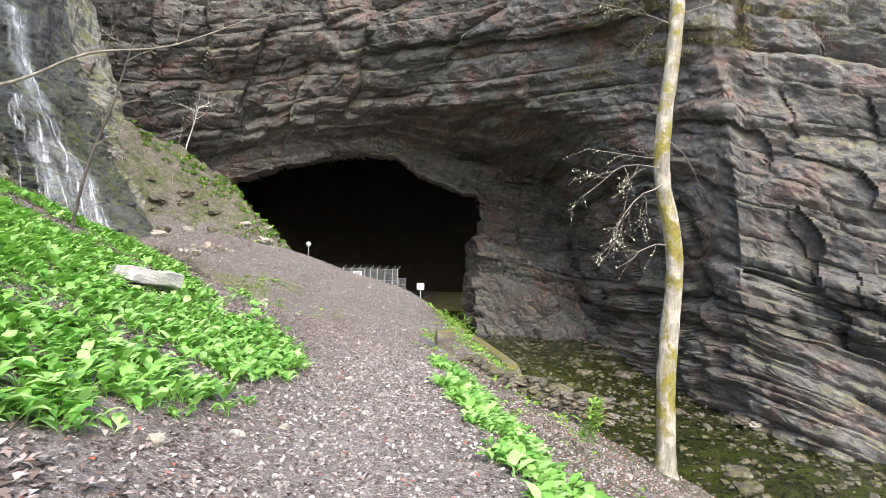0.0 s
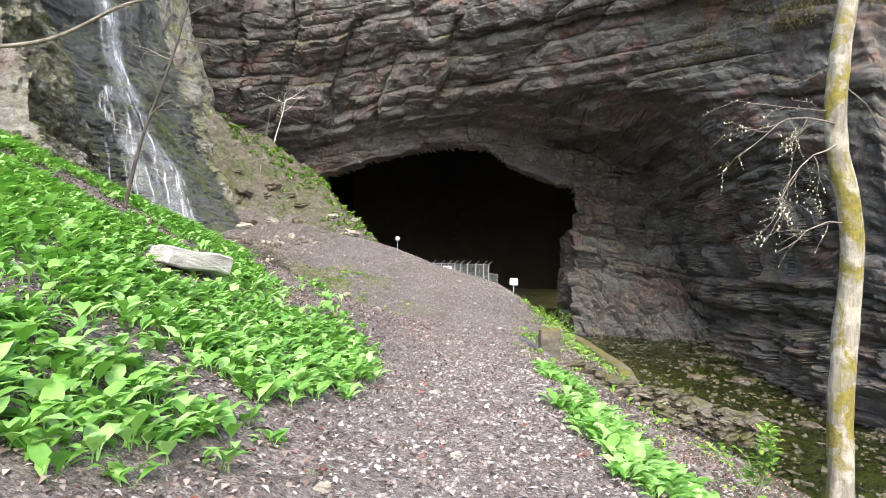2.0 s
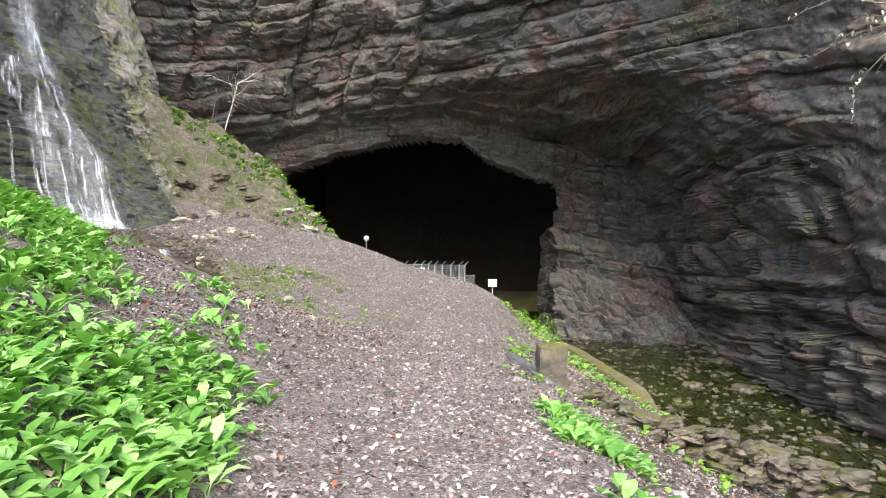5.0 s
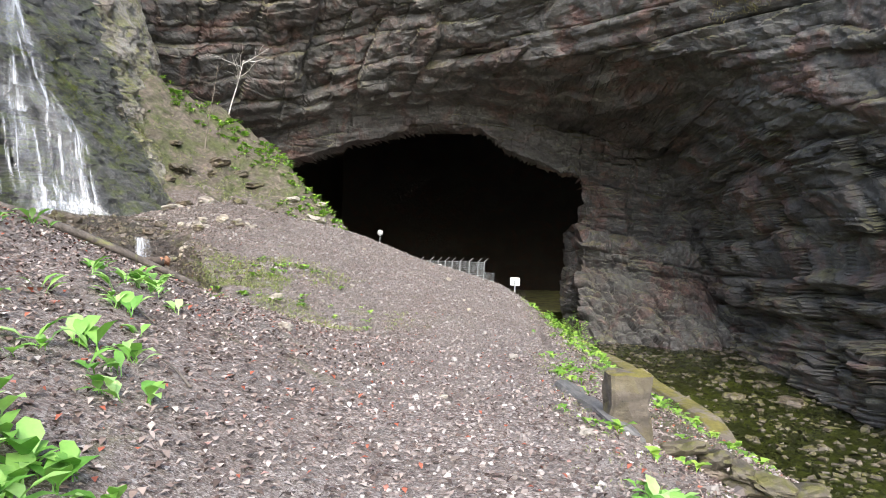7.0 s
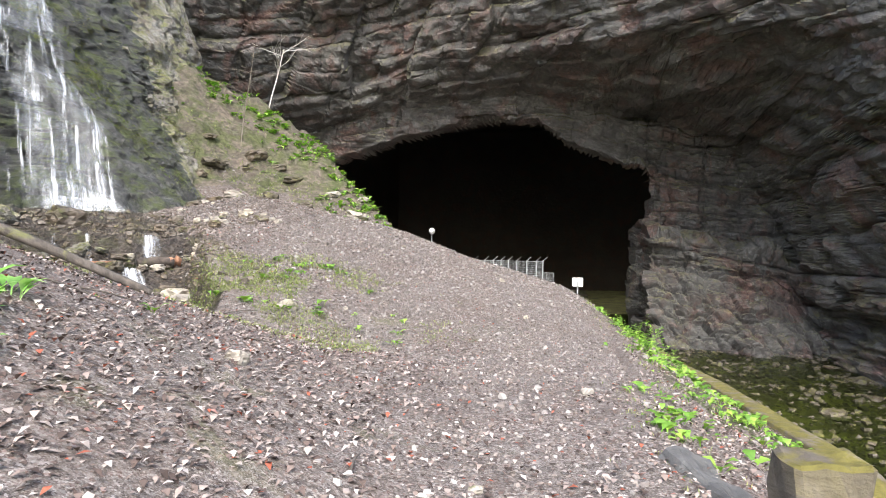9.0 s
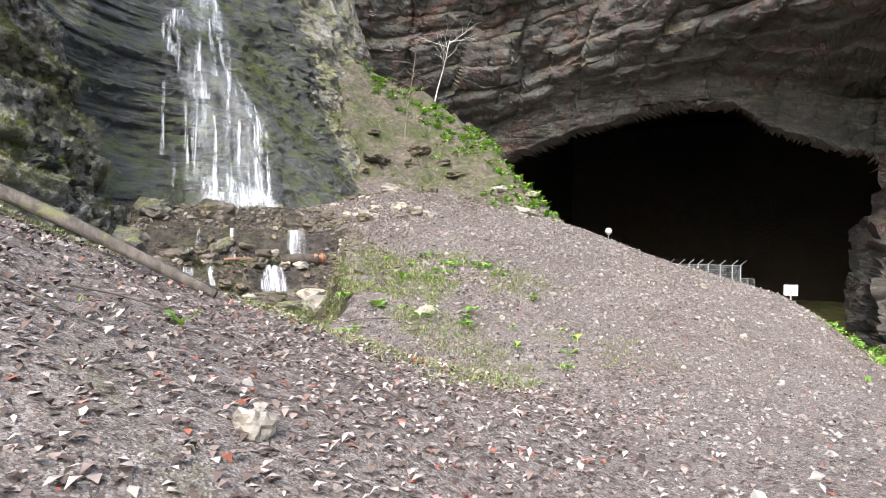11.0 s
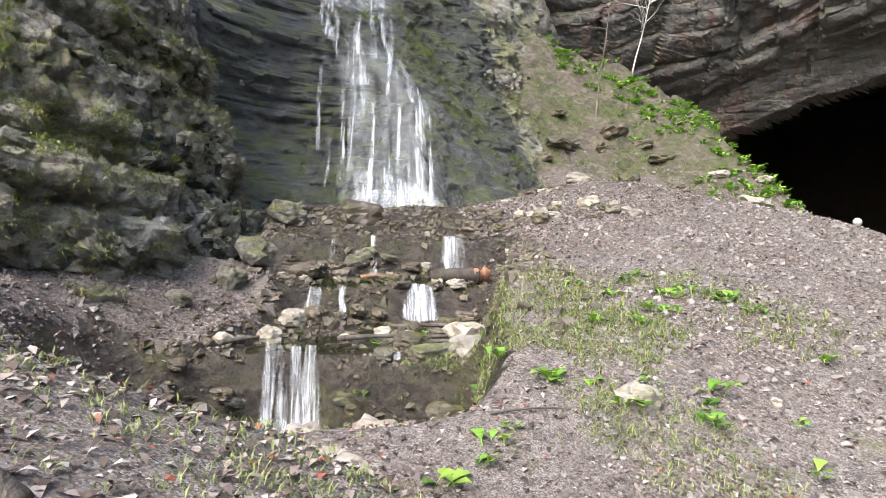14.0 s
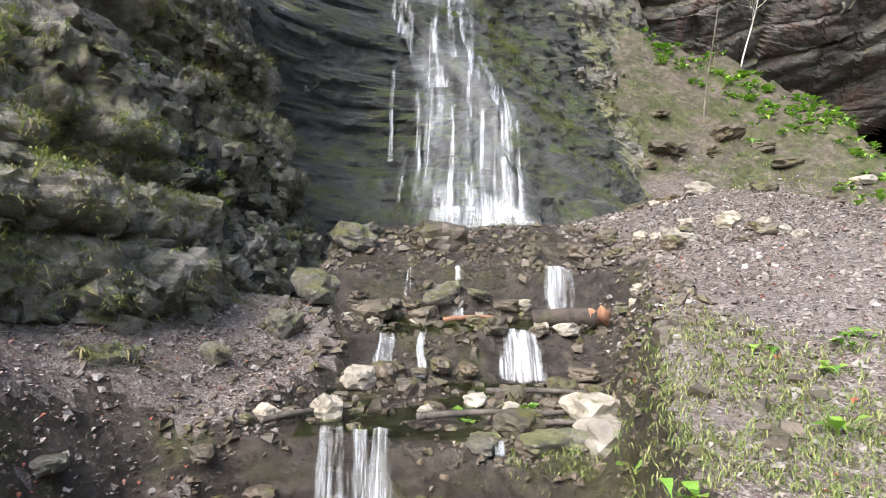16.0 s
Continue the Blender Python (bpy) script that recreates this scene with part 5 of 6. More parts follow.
def build_falls():
    front, d = fall_front()
    fall = thing("waterfall", pose(0, 0, 0), "white waterfall streaming down dark wet rock", "waterfall")

    def sheet(name, path, mat, lift, seed, n=70, m=14):
        """A stream of water down the wall: path holds (height, place across, half width)."""
        p = np.array(path)
        hs = np.linspace(p[0, 0], p[-1, 0], n)
        mid = np.interp(hs, p[::-1, 0], p[::-1, 1]) + 0.08 * fbm(hs * 1.3, seed, 0.0, 3)
        half = np.interp(hs, p[::-1, 0], p[::-1, 2])
        w = np.linspace(-1, 1, m)
        G = mid[:, None] + half[:, None] * w[None]
        H = hs[:, None] + 0 * G
        F = front[np.clip(((G + 6) / d).astype(int), 0, front.shape[0] - 1), np.clip((H / d).astype(int), 0, front.shape[1] - 1)] + lift
        # water leaps clear of ledges and is drawn back only slowly
        for k in range(1, n):
            F[k] = np.maximum(F[k], F[k - 1] - 0.02)
        X, Y = along_stream(F, G)
        U = np.stack([G * 1.5 + seed, H], -1)
        fade = np.clip((1 - np.abs(w)) * 2.2, 0, 1)[None] * np.clip(np.linspace(0, 9, n), 0.3, 1)[:, None]
        return sheet_object(name, np.stack([X, Y, H], -1), U, fade, mat, fall)

    sheet("upper_stream", [(17.5, -1.6, 0.9), (14.4, -1.0, 0.9), (11.7, -0.7, 0.9), (10.0, -0.6, 0.7)], FALLS, 0.3, 0.0)
    sheet("upper_stream", [(17.5, -1.4, 0.5), (14.4, -0.9, 0.5), (11.7, -0.4, 0.5), (10.0, -0.2, 0.4)], FOAM, 0.36, 2.0)
    sheet("right_stream", [(10.6, -0.3, 0.4), (9.8, 0.0, 0.42), (7.7, 0.36, 0.38), (6.3, 0.9, 0.5), (5.5, 1.4, 0.45), (4.5, 1.4, 0.35), (3.5, 1.3, 0.3), (2.0, 1.3, 0.3)], FOAM, 0.22, 7.0)
    sheet("left_stream", [(11.0, -1.6, 0.5), (9.7, -2.2, 0.5), (8.6, -1.85, 0.65), (7.4, -1.1, 0.8), (6.4, -0.8, 0.65)], FOAM, 0.22, 3.0)
    sheet("left_stream", [(7.2, -1.0, 0.9), (6.3, -0.8, 0.7), (4.8, -0.75, 0.6), (3.2, -0.8, 0.6), (2.2, -0.8, 0.7)], FALLS, 0.28, 5.0)
    sheet("base_spray", [(3.0, -0.6, 0.6), (2.5, 0.1, 1.3), (2.0, 0.5, 1.8), (1.4, 0.9, 2.0)], SPLASH, 0.6, 11.0, 36, 24)
    sheet("base_spray", [(2.3, 0.3, 1.4), (1.8, 0.6, 1.9), (1.4, 1.0, 2.1)], SPLASH, 0.9, 13.0, 36, 24)
    sheet("veil", [(8.4, -1.0, 0.9), (6.0, -0.2, 1.7), (3.5, 0.1, 2.0), (1.6, 0.4, 2.2)], VEIL, 0.35, 31.0, 70, 20)
    sheet("veil", [(17.5, -1.4, 1.2), (12.5, -0.8, 1.2), (9.6, -0.8, 1.5)], VEIL, 0.4, 35.0, 60, 14)
    for k, (h0, g0, h1, g1, half) in enumerate(((8.6, 0.3, 2.0, 0.15, 0.16), (7.4, -2.3, 3.8, -2.2, 0.1), (6.6, -1.4, 2.6, -1.3, 0.12), (5.8, 0.6, 2.2, 0.6, 0.1), (5.4, 1.7, 2.0, 1.6, 0.1), (6.0, -0.3, 2.0, -0.35, 0.12), (10.8, -1.0, 7.6, -0.9, 0.18), (11.0, -0.6, 7.4, -0.3, 0.14), (5.0, 1.0, 1.9, 0.95, 0.1), (5.0, -1.8, 2.4, -1.75, 0.08))):
        sheet("thin_strand", [(h0, g0, half * 0.8), ((h0 + h1) / 2, (g0 + g1) / 2, half), (h1, g1, half * 1.2)], FOAM, 0.24, 40.0 + 4 * k, 60, 5)

    # the small falls down the stream's steps
    for name, f0, f1, g0, g1, mat, what in (("step_fall", 2.05, 2.7, 1.4, 2.15, SPLASH, "thin white water running over the first step"), ("step_fall", 2.05, 2.6, -0.15, 0.15, FOAM, "trickle running over the first step"), ("step_fall", 2.05, 2.6, -1.0, -0.8, FOAM, "trickle running over the first step"),
                                             ("step_fall", 3.3, 4.5, -1.45, -1.0, SPLASH, "white chute between brown rocks"), ("step_fall", 3.25, 4.3, 0.5, 1.4, FOAM, "thin water curtain over the second step"), ("step_fall", 3.3, 4.2, -0.75, -0.55, SPLASH, "trickle over the second step"),
                                             ("step_fall", 6.3, 7.05, -1.75, -0.7, FOAM, "white fall over the lowest step's lip"), ("step_fall", 6.3, 7.05, -1.75, -1.4, SPLASH, "white fall over the lowest step's lip"), ("step_fall", 6.3, 7.0, -1.15, -0.7, SPLASH, "white fall over the lowest step's lip"), ("step_fall", 6.35, 6.9, 0.3, 0.5, FOAM, "trickle over the lowest step's lip")):
        n, m = 26, 12
        F, G = np.meshgrid(np.linspace(f0, f1, n), np.linspace(g0, g1, m), indexing="ij")
        G = (g0 + g1) / 2 + (G - (g0 + g1) / 2) * (0.8 + 0.4 * (F - f0) / (f1 - f0)) + 0.1 * fbm(F * 2.5, G * 0.0 + g0, 5.0, 2)
        F = F + 0.08 * fbm(G * 2.5, F * 0, 3.0, 2)
        X, Y = along_stream(F, G)
        Z = np.maximum.accumulate(ground_z(X, Y)[::-1], 0)[::-1]
        Z = Z + 0.05 + 0.1 * np.sin(np.linspace(0, np.pi, n))[:, None]
        fade = np.clip((1 - np.abs(np.linspace(-1, 1, m))) * 2.2, 0, 1)[None] * np.clip(np.sin(np.linspace(0.15, np.pi - 0.15, n)) * 2.2, 0, 1)[:, None]
        ob = sheet_object(name, np.stack([X, Y, Z], -1), np.stack([G * 3.6 + f0 * 3, -Z * 1.4 + 0.6 * F], -1), fade, mat)
        tagged(ob, what, "waterfall", "falls of the stream steps")
    # the still water of the pools
    for f0, f1, g0, g1, z in ((4.1, 6.4, -2.0, 1.2, -0.95), (2.5, 3.3, -1.6, 2.2, -0.1)):
        F, G = np.meshgrid(np.linspace(f0, f1, 20), np.linspace(g0, g1, 20), indexing="ij")
        X, Y = along_stream(F, G)
        tagged(new("water", grid_mesh("pool", np.stack([X, Y, z - (0.08 if f0 > 4 else 0.22) * (F - f0) + 0.006 * fbm(F * 4, G * 4, 0.0, 2)], -1), mat=WATER)), "clear shallow pool on the stream's step", "water", kind="structure")


build_falls()


# ---- logs, planks and sticks ----
def lying_log(name, a, b, r0, r1, mat, label, bend=0.1, sides=10, seed=1):
    pts = bezier([a, tuple(np.array(a) * 0.5 + np.array(b) * 0.5 + np.array([0, 0, bend])), b], 14)
    v, q = tube(pts, np.linspace(r0, r1, 14), sides, 0.25, seed)
    me = quad_mesh(name, v, q, mat=mat)
    bm = bmesh.new()
    bm.from_mesh(me)
    bmesh.ops.holes_fill(bm, edges=[e for e in bm.edges if e.is_boundary], sides=0)
    bm.to_mesh(me)
    bm.free()
    ob = new(name, me)
    return tagged(ob, label, "log")


def on_ground(x, y, up):
    return (x, y, gz(x, y) + up)


plank = lying_log("plank", on_ground(-10.9, 22.9, 0.02), on_ground(-7.15, 24.85, 0.03), 0.095, 0.06, DEADWOOD, "weathered grey split plank lying along the slope's crest", 0.12, 7, 2)
tagged(plank, category="plank")
fx, fy = along_stream(2.95, 1.2)
ex, ey = along_stream(3.0, 2.25)
log = lying_log("log", on_ground(fx, fy, 0.14), on_ground(ex, ey, 0.2), 0.14, 0.18, WETWOOD, "black wet log with torn orange end in the stream", 0.02)
end = tube(bezier([(ex - 0.1, ey - 0.05, gz(ex, ey) + 0.22), (ex + 0.05, ey + 0.1, gz(ex, ey) + 0.27), (ex + 0.16, ey + 0.2, gz(ex, ey) + 0.32)], 6), [0.19, 0.18, 0.1, 0.19, 0.08, 0.02], 9, 0.5, 4)
part("broken_end", quad_mesh("broken_end", *end, mat=ORANGE), log, "torn orange-red wood")
random.seed(3)
for f, g, length, turn in ((5.7, 0.5, 1.3, 10), (5.6, 1.4, 1.0, 25), (4.2, 1.2, 1.4, -5), (5.6, -2.0, 0.8, 40), (1.6, -0.2, 0.9, 20), (5.9, 1.7, 0.6, 0), (3.4, -1.4, 0.7, 80)):
    x, y = along_stream(*reach(f, g))
    a = radians(turn) + math.atan2(FLOW[0], -FLOW[1])
    dx, dy = math.cos(a) * length / 2, math.sin(a) * length / 2
    z = max(gz(x - dx, y - dy), gz(x + dx, y + dy), gz(x, y))
    lying_log("stick", (x - dx, y - dy, z + 0.07), (x + dx, y + dy, z + 0.09), 0.05, 0.03, ORANGE if f == 1.6 else DEADWOOD, "driftwood stick stranded in the stream" if f != 1.6 else "torn reddish wood stranded in the stream", 0.02, 6)
for x, y, length, turn in ((-5.3, 19.5, 0.9, 160), (-4.1, 18.3, 0.7, 140), (-6.3, 22.4, 1.0, 20), (-2.9, 21.3, 0.5, 100), (-6.6, 23.4, 0.8, 60), (-5.0, 24.3, 0.7, 10), (-8.2, 29.4, 0.8, 50)):
    a = radians(turn)
    dx, dy = math.cos(a) * length / 2, math.sin(a) * length / 2
    lying_log("stick", on_ground(x - dx, y - dy, 0.03), on_ground(x + dx, y + dy, 0.03), 0.014, 0.007, DEADWOOD, "thin dead stick on the leaf litter", 0.03, 5)


# ---- walls and stones beside the path ----
gate = new("stone_post", mesh_of("stone_post", rough_box(0.54, 0.45, 1.25, 5, 0.07, 1.0), CONCRETE))
gate.matrix_world = pose(0.38, 21.4, -2.2, 0, 1.5, 8)
tagged(gate, "mossy weathered concrete post beside the path", "post")

edging = new("edging_slab", mesh_of("edging_slab", rough_box(0.45, 2.3, 0.34, 5, 0.1, 8.0), SLATE))
edging.matrix_world = pose(-0.05, 21.9, -1.83, 2.5, 24, 14)
tagged(edging, "dark grey stone edging slab sunk beside the path", "stone slab")


def kerb():
    line = bezier([(0.5, 58, 0), (1.5, 52, 0), (2.2, 44, 0), (2.7, 37, 0), (2.95, 32.5, 0), (3.34, 29.8, 0), (3.75, 26.4, 0)], 40)
    top = table(line[:, 1], (26.4, -3.9), (28.2, -3.1), (32.5, -3.0), (36, -3.1), (40.6, -3.35), (45, -3.42), (50, -3.6), (58, -4.1))
    prof = ((-0.26, -1.2), (-0.26, -0.03), (-0.22, 0.0), (0.22, 0.0), (0.26, -0.03), (0.3, -1.8))
    P = np.zeros((40, len(prof), 3))
    T = np.gradient(line, axis=0)
    for i in range(40):
        t = T[i] / np.linalg.norm(T[i])
        side = np.array([-t[1], t[0], 0])
        for j, (a, b) in enumerate(prof):
            P[i, j] = line[i] + side * a + np.array([0, 0, top[i] + b])
    P += 0.02 * np.stack([fbm(P[..., 0] * 2 + k, P[..., 1] * 2, P[..., 2] * 2, 3) for k in (0, 9, 18)], -1)
    tagged(new("kerb_wall", grid_mesh("kerb_wall", P, mat=CONCRETE)), "long pale concrete retaining kerb above the stream", "kerb wall", kind="structure")


kerb()


def mossy_wall():
    wall = thing("stone_wall", pose(0, 0, 0), "low mossy rubble wall running down the bank", "wall")
    random.seed(17)
    for course in range(4):
        x = 0.75 + random.uniform(-0.1, 0.2)
        while x < 5.4:
            w = random.uniform(0.25, 0.6)
            base = -1.9 - 0.24 * (x - 0.8) - 0.19 * course + random.uniform(-0.05, 0.05)
            ob = part("stone", random.choice(STONES["green" if course == 0 or random.random() < 0.35 else "brown"]), wall)
            ob.matrix_local = pose(x + w / 2, 21.25 - 0.17 * (x - 0.8) + random.uniform(-0.07, 0.07), base, random.uniform(-15, 15), 11 + random.uniform(-12, 12), random.choice((0, 180)) + random.uniform(-20, 20)) @ Matrix.Diagonal((w * 1.35, 0.55, random.uniform(0.32, 0.5), 1))
            x += w * 0.85
    return wall


mossy_wall()


# ---- fence, lamp and signs before the cave ----
def fence():
    f = thing("security_fence", pose(0, 0, 0), "grey steel mesh security fence with angled barbed-wire arms", "fence")
    pts = bezier([(-16.5, 75.5, 0), (-12.6, 76, 0), (-9.0, 77, 0), (-6.4, 76.6, 0), (-3.6, 76, 0)], 15)
    z0, high = -2.75, 2.55
    up = box_bm(0.09, 0.09, high, 0.01)
    post_me = bpy.data.meshes.new("fence_post")
    up.to_mesh(post_me)
    up.free()
    post_me.materials.append(STEEL)
    arm_v, arm_q = tube([(0, 0, 0), (0.2, -0.1, 0.17), (0.4, -0.2, 0.34)], [0.035] * 3, 6)
    arm_me = quad_mesh("arm", arm_v, arm_q, mat=STEEL)
    for i, p in enumerate(pts):
        post_ob = part("fence_post", post_me, f, at=pose(p[0], p[1], z0))
        part("arm", arm_me, post_ob, at=pose(0, 0, high, 0, 0, 180 if i < 6 else 0))
    for a, b in zip(pts[:-1], pts[1:]):
        # mesh panel: a grid of crossing wires
        pieces = []
        d = b - a
        for k in range(1, 12):
            p = a + d * k / 12
            pieces.append(tube([(p[0], p[1], z0 + 0.08), (p[0], p[1], z0 + high - 0.05)], [0.008] * 2, 4))
        for k in range(14):
            h = z0 + 0.1 + (high - 0.16) * k / 13
            r = 0.02 if k in (0, 13, 6) else 0.008
            pieces.append(tube([(a[0], a[1], h), (b[0], b[1], h)], [r] * 2, 4))
        part("mesh_panel", quad_mesh("mesh_panel", *joined(pieces), mat=STEEL), f, "grey wire mesh panel")
    pieces = [tube([(x, y, z0), (x, y, z0 + 1.5)], [0.012] * 2, 4) for x, y, _ in bezier([(-3.5, 76, 0), (-2.6, 75.4, 0)], 14)]
    pieces += [tube([(-3.55, 76, h), (-2.6, 75.4, h)], [0.02] * 2, 4) for h in (z0 + 0.1, z0 + 0.8, z0 + 1.5)]
    part("side_panel", quad_mesh("side_panel", *joined(pieces), mat=STEEL), f)
    plinth = thing("concrete_plinth", pose(-6.4, 75.7, -3.6), "pale concrete plinth under the fence", "plinth")
    part("block", box_bm(8.2, 0.9, 0.85, 0.03), plinth, mat=CONCRETE)
    for x, z, w, h, kind in ((-8.3, -0.85, 0.95, 0.55, "wide"), (-8.35, -1.42, 0.75, 0.5, "wide"), (-9.6, -1.0, 0.5, 0.7, "narrow")):
        s = thing("notice_board", pose(x, 76.75, z, 0, 0, 3), "white warning notice fixed to the fence", "sign", "notices on the fence")
        part("board", box_bm(w, 0.04, h, 0.004, -h / 2), s, mat=WHITE)
        bars = bmesh.new()
        for k in range(3):
            m = Matrix.Translation((0, -0.024, h * (0.25 - 0.22 * k))) @ Matrix.Diagonal((w * (0.75 - 0.12 * k), 0.006, h * 0.09, 1))
            bmesh.ops.create_cube(bars, size=1, matrix=m)
        part("lettering", bars, s, "dark lettering", mat=RED if kind == "narrow" else INK)


fence()


def globe_lamp():
    lamp = thing("street_lamp", pose(-14.3, 78, -3.0), "pole lamp with a milky globe before the cave", "lamp")
    part("pole", quad_mesh("pole", *tube([(0, 0, 0), (0, 0, 2.5), (0, 0, 5.2)], [0.06, 0.05, 0.045], 8), mat=STEEL), lamp)
    bm = bmesh.new()
    bmesh.ops.create_uvsphere(bm, u_segments=20, v_segments=12, radius=0.3)
    for fc in bm.faces:
        fc.smooth = True
    part("globe", bm, lamp, "milky glass globe", mat=GLOBE, at=pose(0, 0, 5.45))
    bm = bmesh.new()
    bmesh.ops.create_cone(bm, segments=16, radius1=0.12, radius2=0.09, depth=0.12, cap_ends=True)
    part("collar", bm, lamp, mat=STEEL, at=pose(0, 0, 5.18))


globe_lamp()


def path_sign():
    x, y = -0.75, 58.8
    z = gz(x, y)
    s = thing("path_sign", pose(x, y, z), "white notice board on a grey post at the path", "sign")
    top = -1.05 - z
    part("post", quad_mesh("post", *tube([(0, 0, -0.1), (0, 0, top - 0.2)], [0.05, 0.05], 8), mat=STEEL), s)
    part("board", box_bm(0.66, 0.03, 0.56, 0.006, top - 0.56), s, "white board", mat=WHITE)
    bars = bmesh.new()
    for k in range(3):
        bmesh.ops.create_cube(bars, size=1, matrix=Matrix.Translation((0, -0.02, top - 0.16 - 0.12 * k)) @ Matrix.Diagonal((0.45 - 0.1 * (k == 2), 0.006, 0.03, 1)))
    part("lettering", bars, s, mat=plain_material("faded lettering", (0.35, 0.35, 0.36)))
    st = thing("stone_post", pose(0.1, 58.2, gz(0.1, 58.2) - 0.2), "short grey concrete post at the kerb's end", "post")
    part("block", rough_box(0.4, 0.35, 1.15, 2, 0.02, 4.0), st, mat=CONCRETE)


path_sign()


# ---- trees ----
def twig_system(start, direction, length, radius, depth, rng, pieces, tips, droop=0.05, spread=0.6):
    n = 7
    d = np.array(direction, float)
    d /= np.linalg.norm(d)
    pts = [np.array(start, float)]
    for k in range(n - 1):
        d = d + rng.normal(0, 0.13, 3) + np.array([0, 0, -droop * 0.3])
        d /= np.linalg.norm(d)
        pts.append(pts[-1] + d * length / (n - 1))
    pieces.append(tube(pts, np.maximum(np.linspace(radius, radius * 0.3, n), 0.003), 5 if depth else 4))
    if depth == 0:
        tips += pts[1:]
        return
    tips.append(pts[-1])
    for k in range(1, n):
        if rng.random() < 0.85:
            side = np.cross(d, rng.normal(0, 1, 3))
            side[2] *= 0.4
            side /= np.linalg.norm(side)
            twig_system(pts[k], d + side * spread, length * rng.uniform(0.35, 0.6) * (1 - 0.05 * k), radius * 0.45, depth - 1, rng, pieces, tips, droop, spread)


def bud_mesh(name, tips, rng, size, mat):
    base = np.array(tips)
    keep = rng.random(len(base)) < 0.8
    base = base[keep]
    n = len(base)
    az = rng.uniform(0, 6.3, n)
    v, q = leaf_sheet(base, az, rng.uniform(0.6, 1.3, n) * size, rng.uniform(0.35, 0.6, n) * size, rng.uniform(0.2, 1.5, n), rng.uniform(-0.4, 0.4, n), 2, 0.0, 0.6)
    return quad_mesh(name, v, q, mat=mat)


def river_tree():
    rng = np.random.default_rng(3)
    tree = thing("tree", pose(0, 0, 0), "tall leafless tree with mossy yellow-green trunk on the bank", "tree")
    base = gz(7.0, 19.6)
    line = bezier([(7.05, 19.7, base - 0.3), (7.0, 19.6, base + 1.0), (6.95, 19.5, -1.5), (7.1, 19.5, 0.6), (7.05, 19.4, 1.9), (6.62, 19.2, 3.6), (6.5, 19.0, 5.0), (6.75, 19.0, 7.5), (6.85, 19.0, 9.5), (6.8, 19.1, 13.0)], 90)
    v, q = tube(line, np.interp(np.linspace(0, 1, 90), (0, 0.03, 0.1, 1), (0.42, 0.34, 0.28, 0.19)), 20, 0.2, 2)
    part("trunk", quad_mesh("trunk", v, q, mat=BARK), tree, "mossy grey trunk")
    for at, way, length, depth in (((6.5, 19.0, 4.1), (-1.0, -0.25, -0.02), 3.6, 2), ((6.6, 19.1, 3.7), (-0.8, -0.5, -0.55), 3.4, 2), ((6.5, 19.0, 4.4), (-0.9, 0.2, 0.15), 2.2, 1), ((6.7, 19.1, 1.9), (-0.9, -0.3, 0.1), 1.9, 1), ((6.7, 19.0, 4.9), (0.9, 0.2, -0.75), 1.8, 0), ((6.9, 19.0, 8.2), (-1.0, -0.2, 0.5), 3.0, 2), ((6.8, 19.0, 8.6), (0.9, 0.3, 0.2), 1.6, 1)):
        pieces, tips = [], []
        twig_system(at, way, length, 0.022, depth, rng, pieces, tips, 0.08)
        limb = part("branch", quad_mesh("branch", *joined(pieces), mat=TWIG), tree, "thin grey branch with twigs")
        if depth:
            tagged(part("buds", bud_mesh("buds", tips, rng, 0.075, BUD), limb, "pale opening buds"), kind="stuff")


river_tree()


def thin_tree(name, x, y, height, lean, radius, mat, label, branches, seed, buds=0.0, depth=1, reach=1.0, droop=0.0, start=0.35):
    rng = np.random.default_rng(seed)
    z = gz(x, y)
    tree = thing(name, pose(x, y, z), label, "tree")
    line = bezier([(0, 0, -0.15), (lean[0] * 0.25, lean[1] * 0.25, height * 0.3), (lean[0] * 0.7, lean[1] * 0.7, height * 0.68), (lean[0], lean[1], height)], 24)
    part("trunk", quad_mesh("trunk", *tube(line, np.linspace(radius, radius * 0.35, 24), 8, 0.15, seed), mat=mat), tree)
    for k in range(branches):
        p = line[int(24 * (start + (0.98 - start) * k / max(branches, 1)))]
        a = rng.uniform(0, 6.3)
        pieces, tips = [], []
        twig_system(p, (math.cos(a), math.sin(a), rng.uniform(0.1, 0.7)), reach * rng.uniform(0.6, 1.1), radius * 0.35, depth, rng, pieces, tips, droop)
        limb = part("branch", quad_mesh("branch", *joined(pieces), mat=mat if mat is BIRCH else TWIG), tree)
        if buds:
            part("buds", bud_mesh("buds", tips, rng, buds, BUD), limb, "pale buds")
    return tree


thin_tree("birch_tree", -22.0, 58.4, 5.0, (1.3, -0.2, 0), 0.06, BIRCH, "small bare white-stemmed tree leaning from the ridge", 9, 5, depth=1, reach=2.0, start=0.6)
thin_tree("sapling", -9.9, 18.2, 5.5, (1.3, 0.6, 0), 0.05, WETWOOD, "thin dark bare sapling rising from the ramsons", 8, 6, 0.0, 1, 1.6)
thin_tree("sapling", -20.4, 52.0, 5.0, (1.0, -0.6, 0), 0.05, TWIG, "thin bare sapling beside the waterfall", 7, 8, 0.0, 1, 1.8)


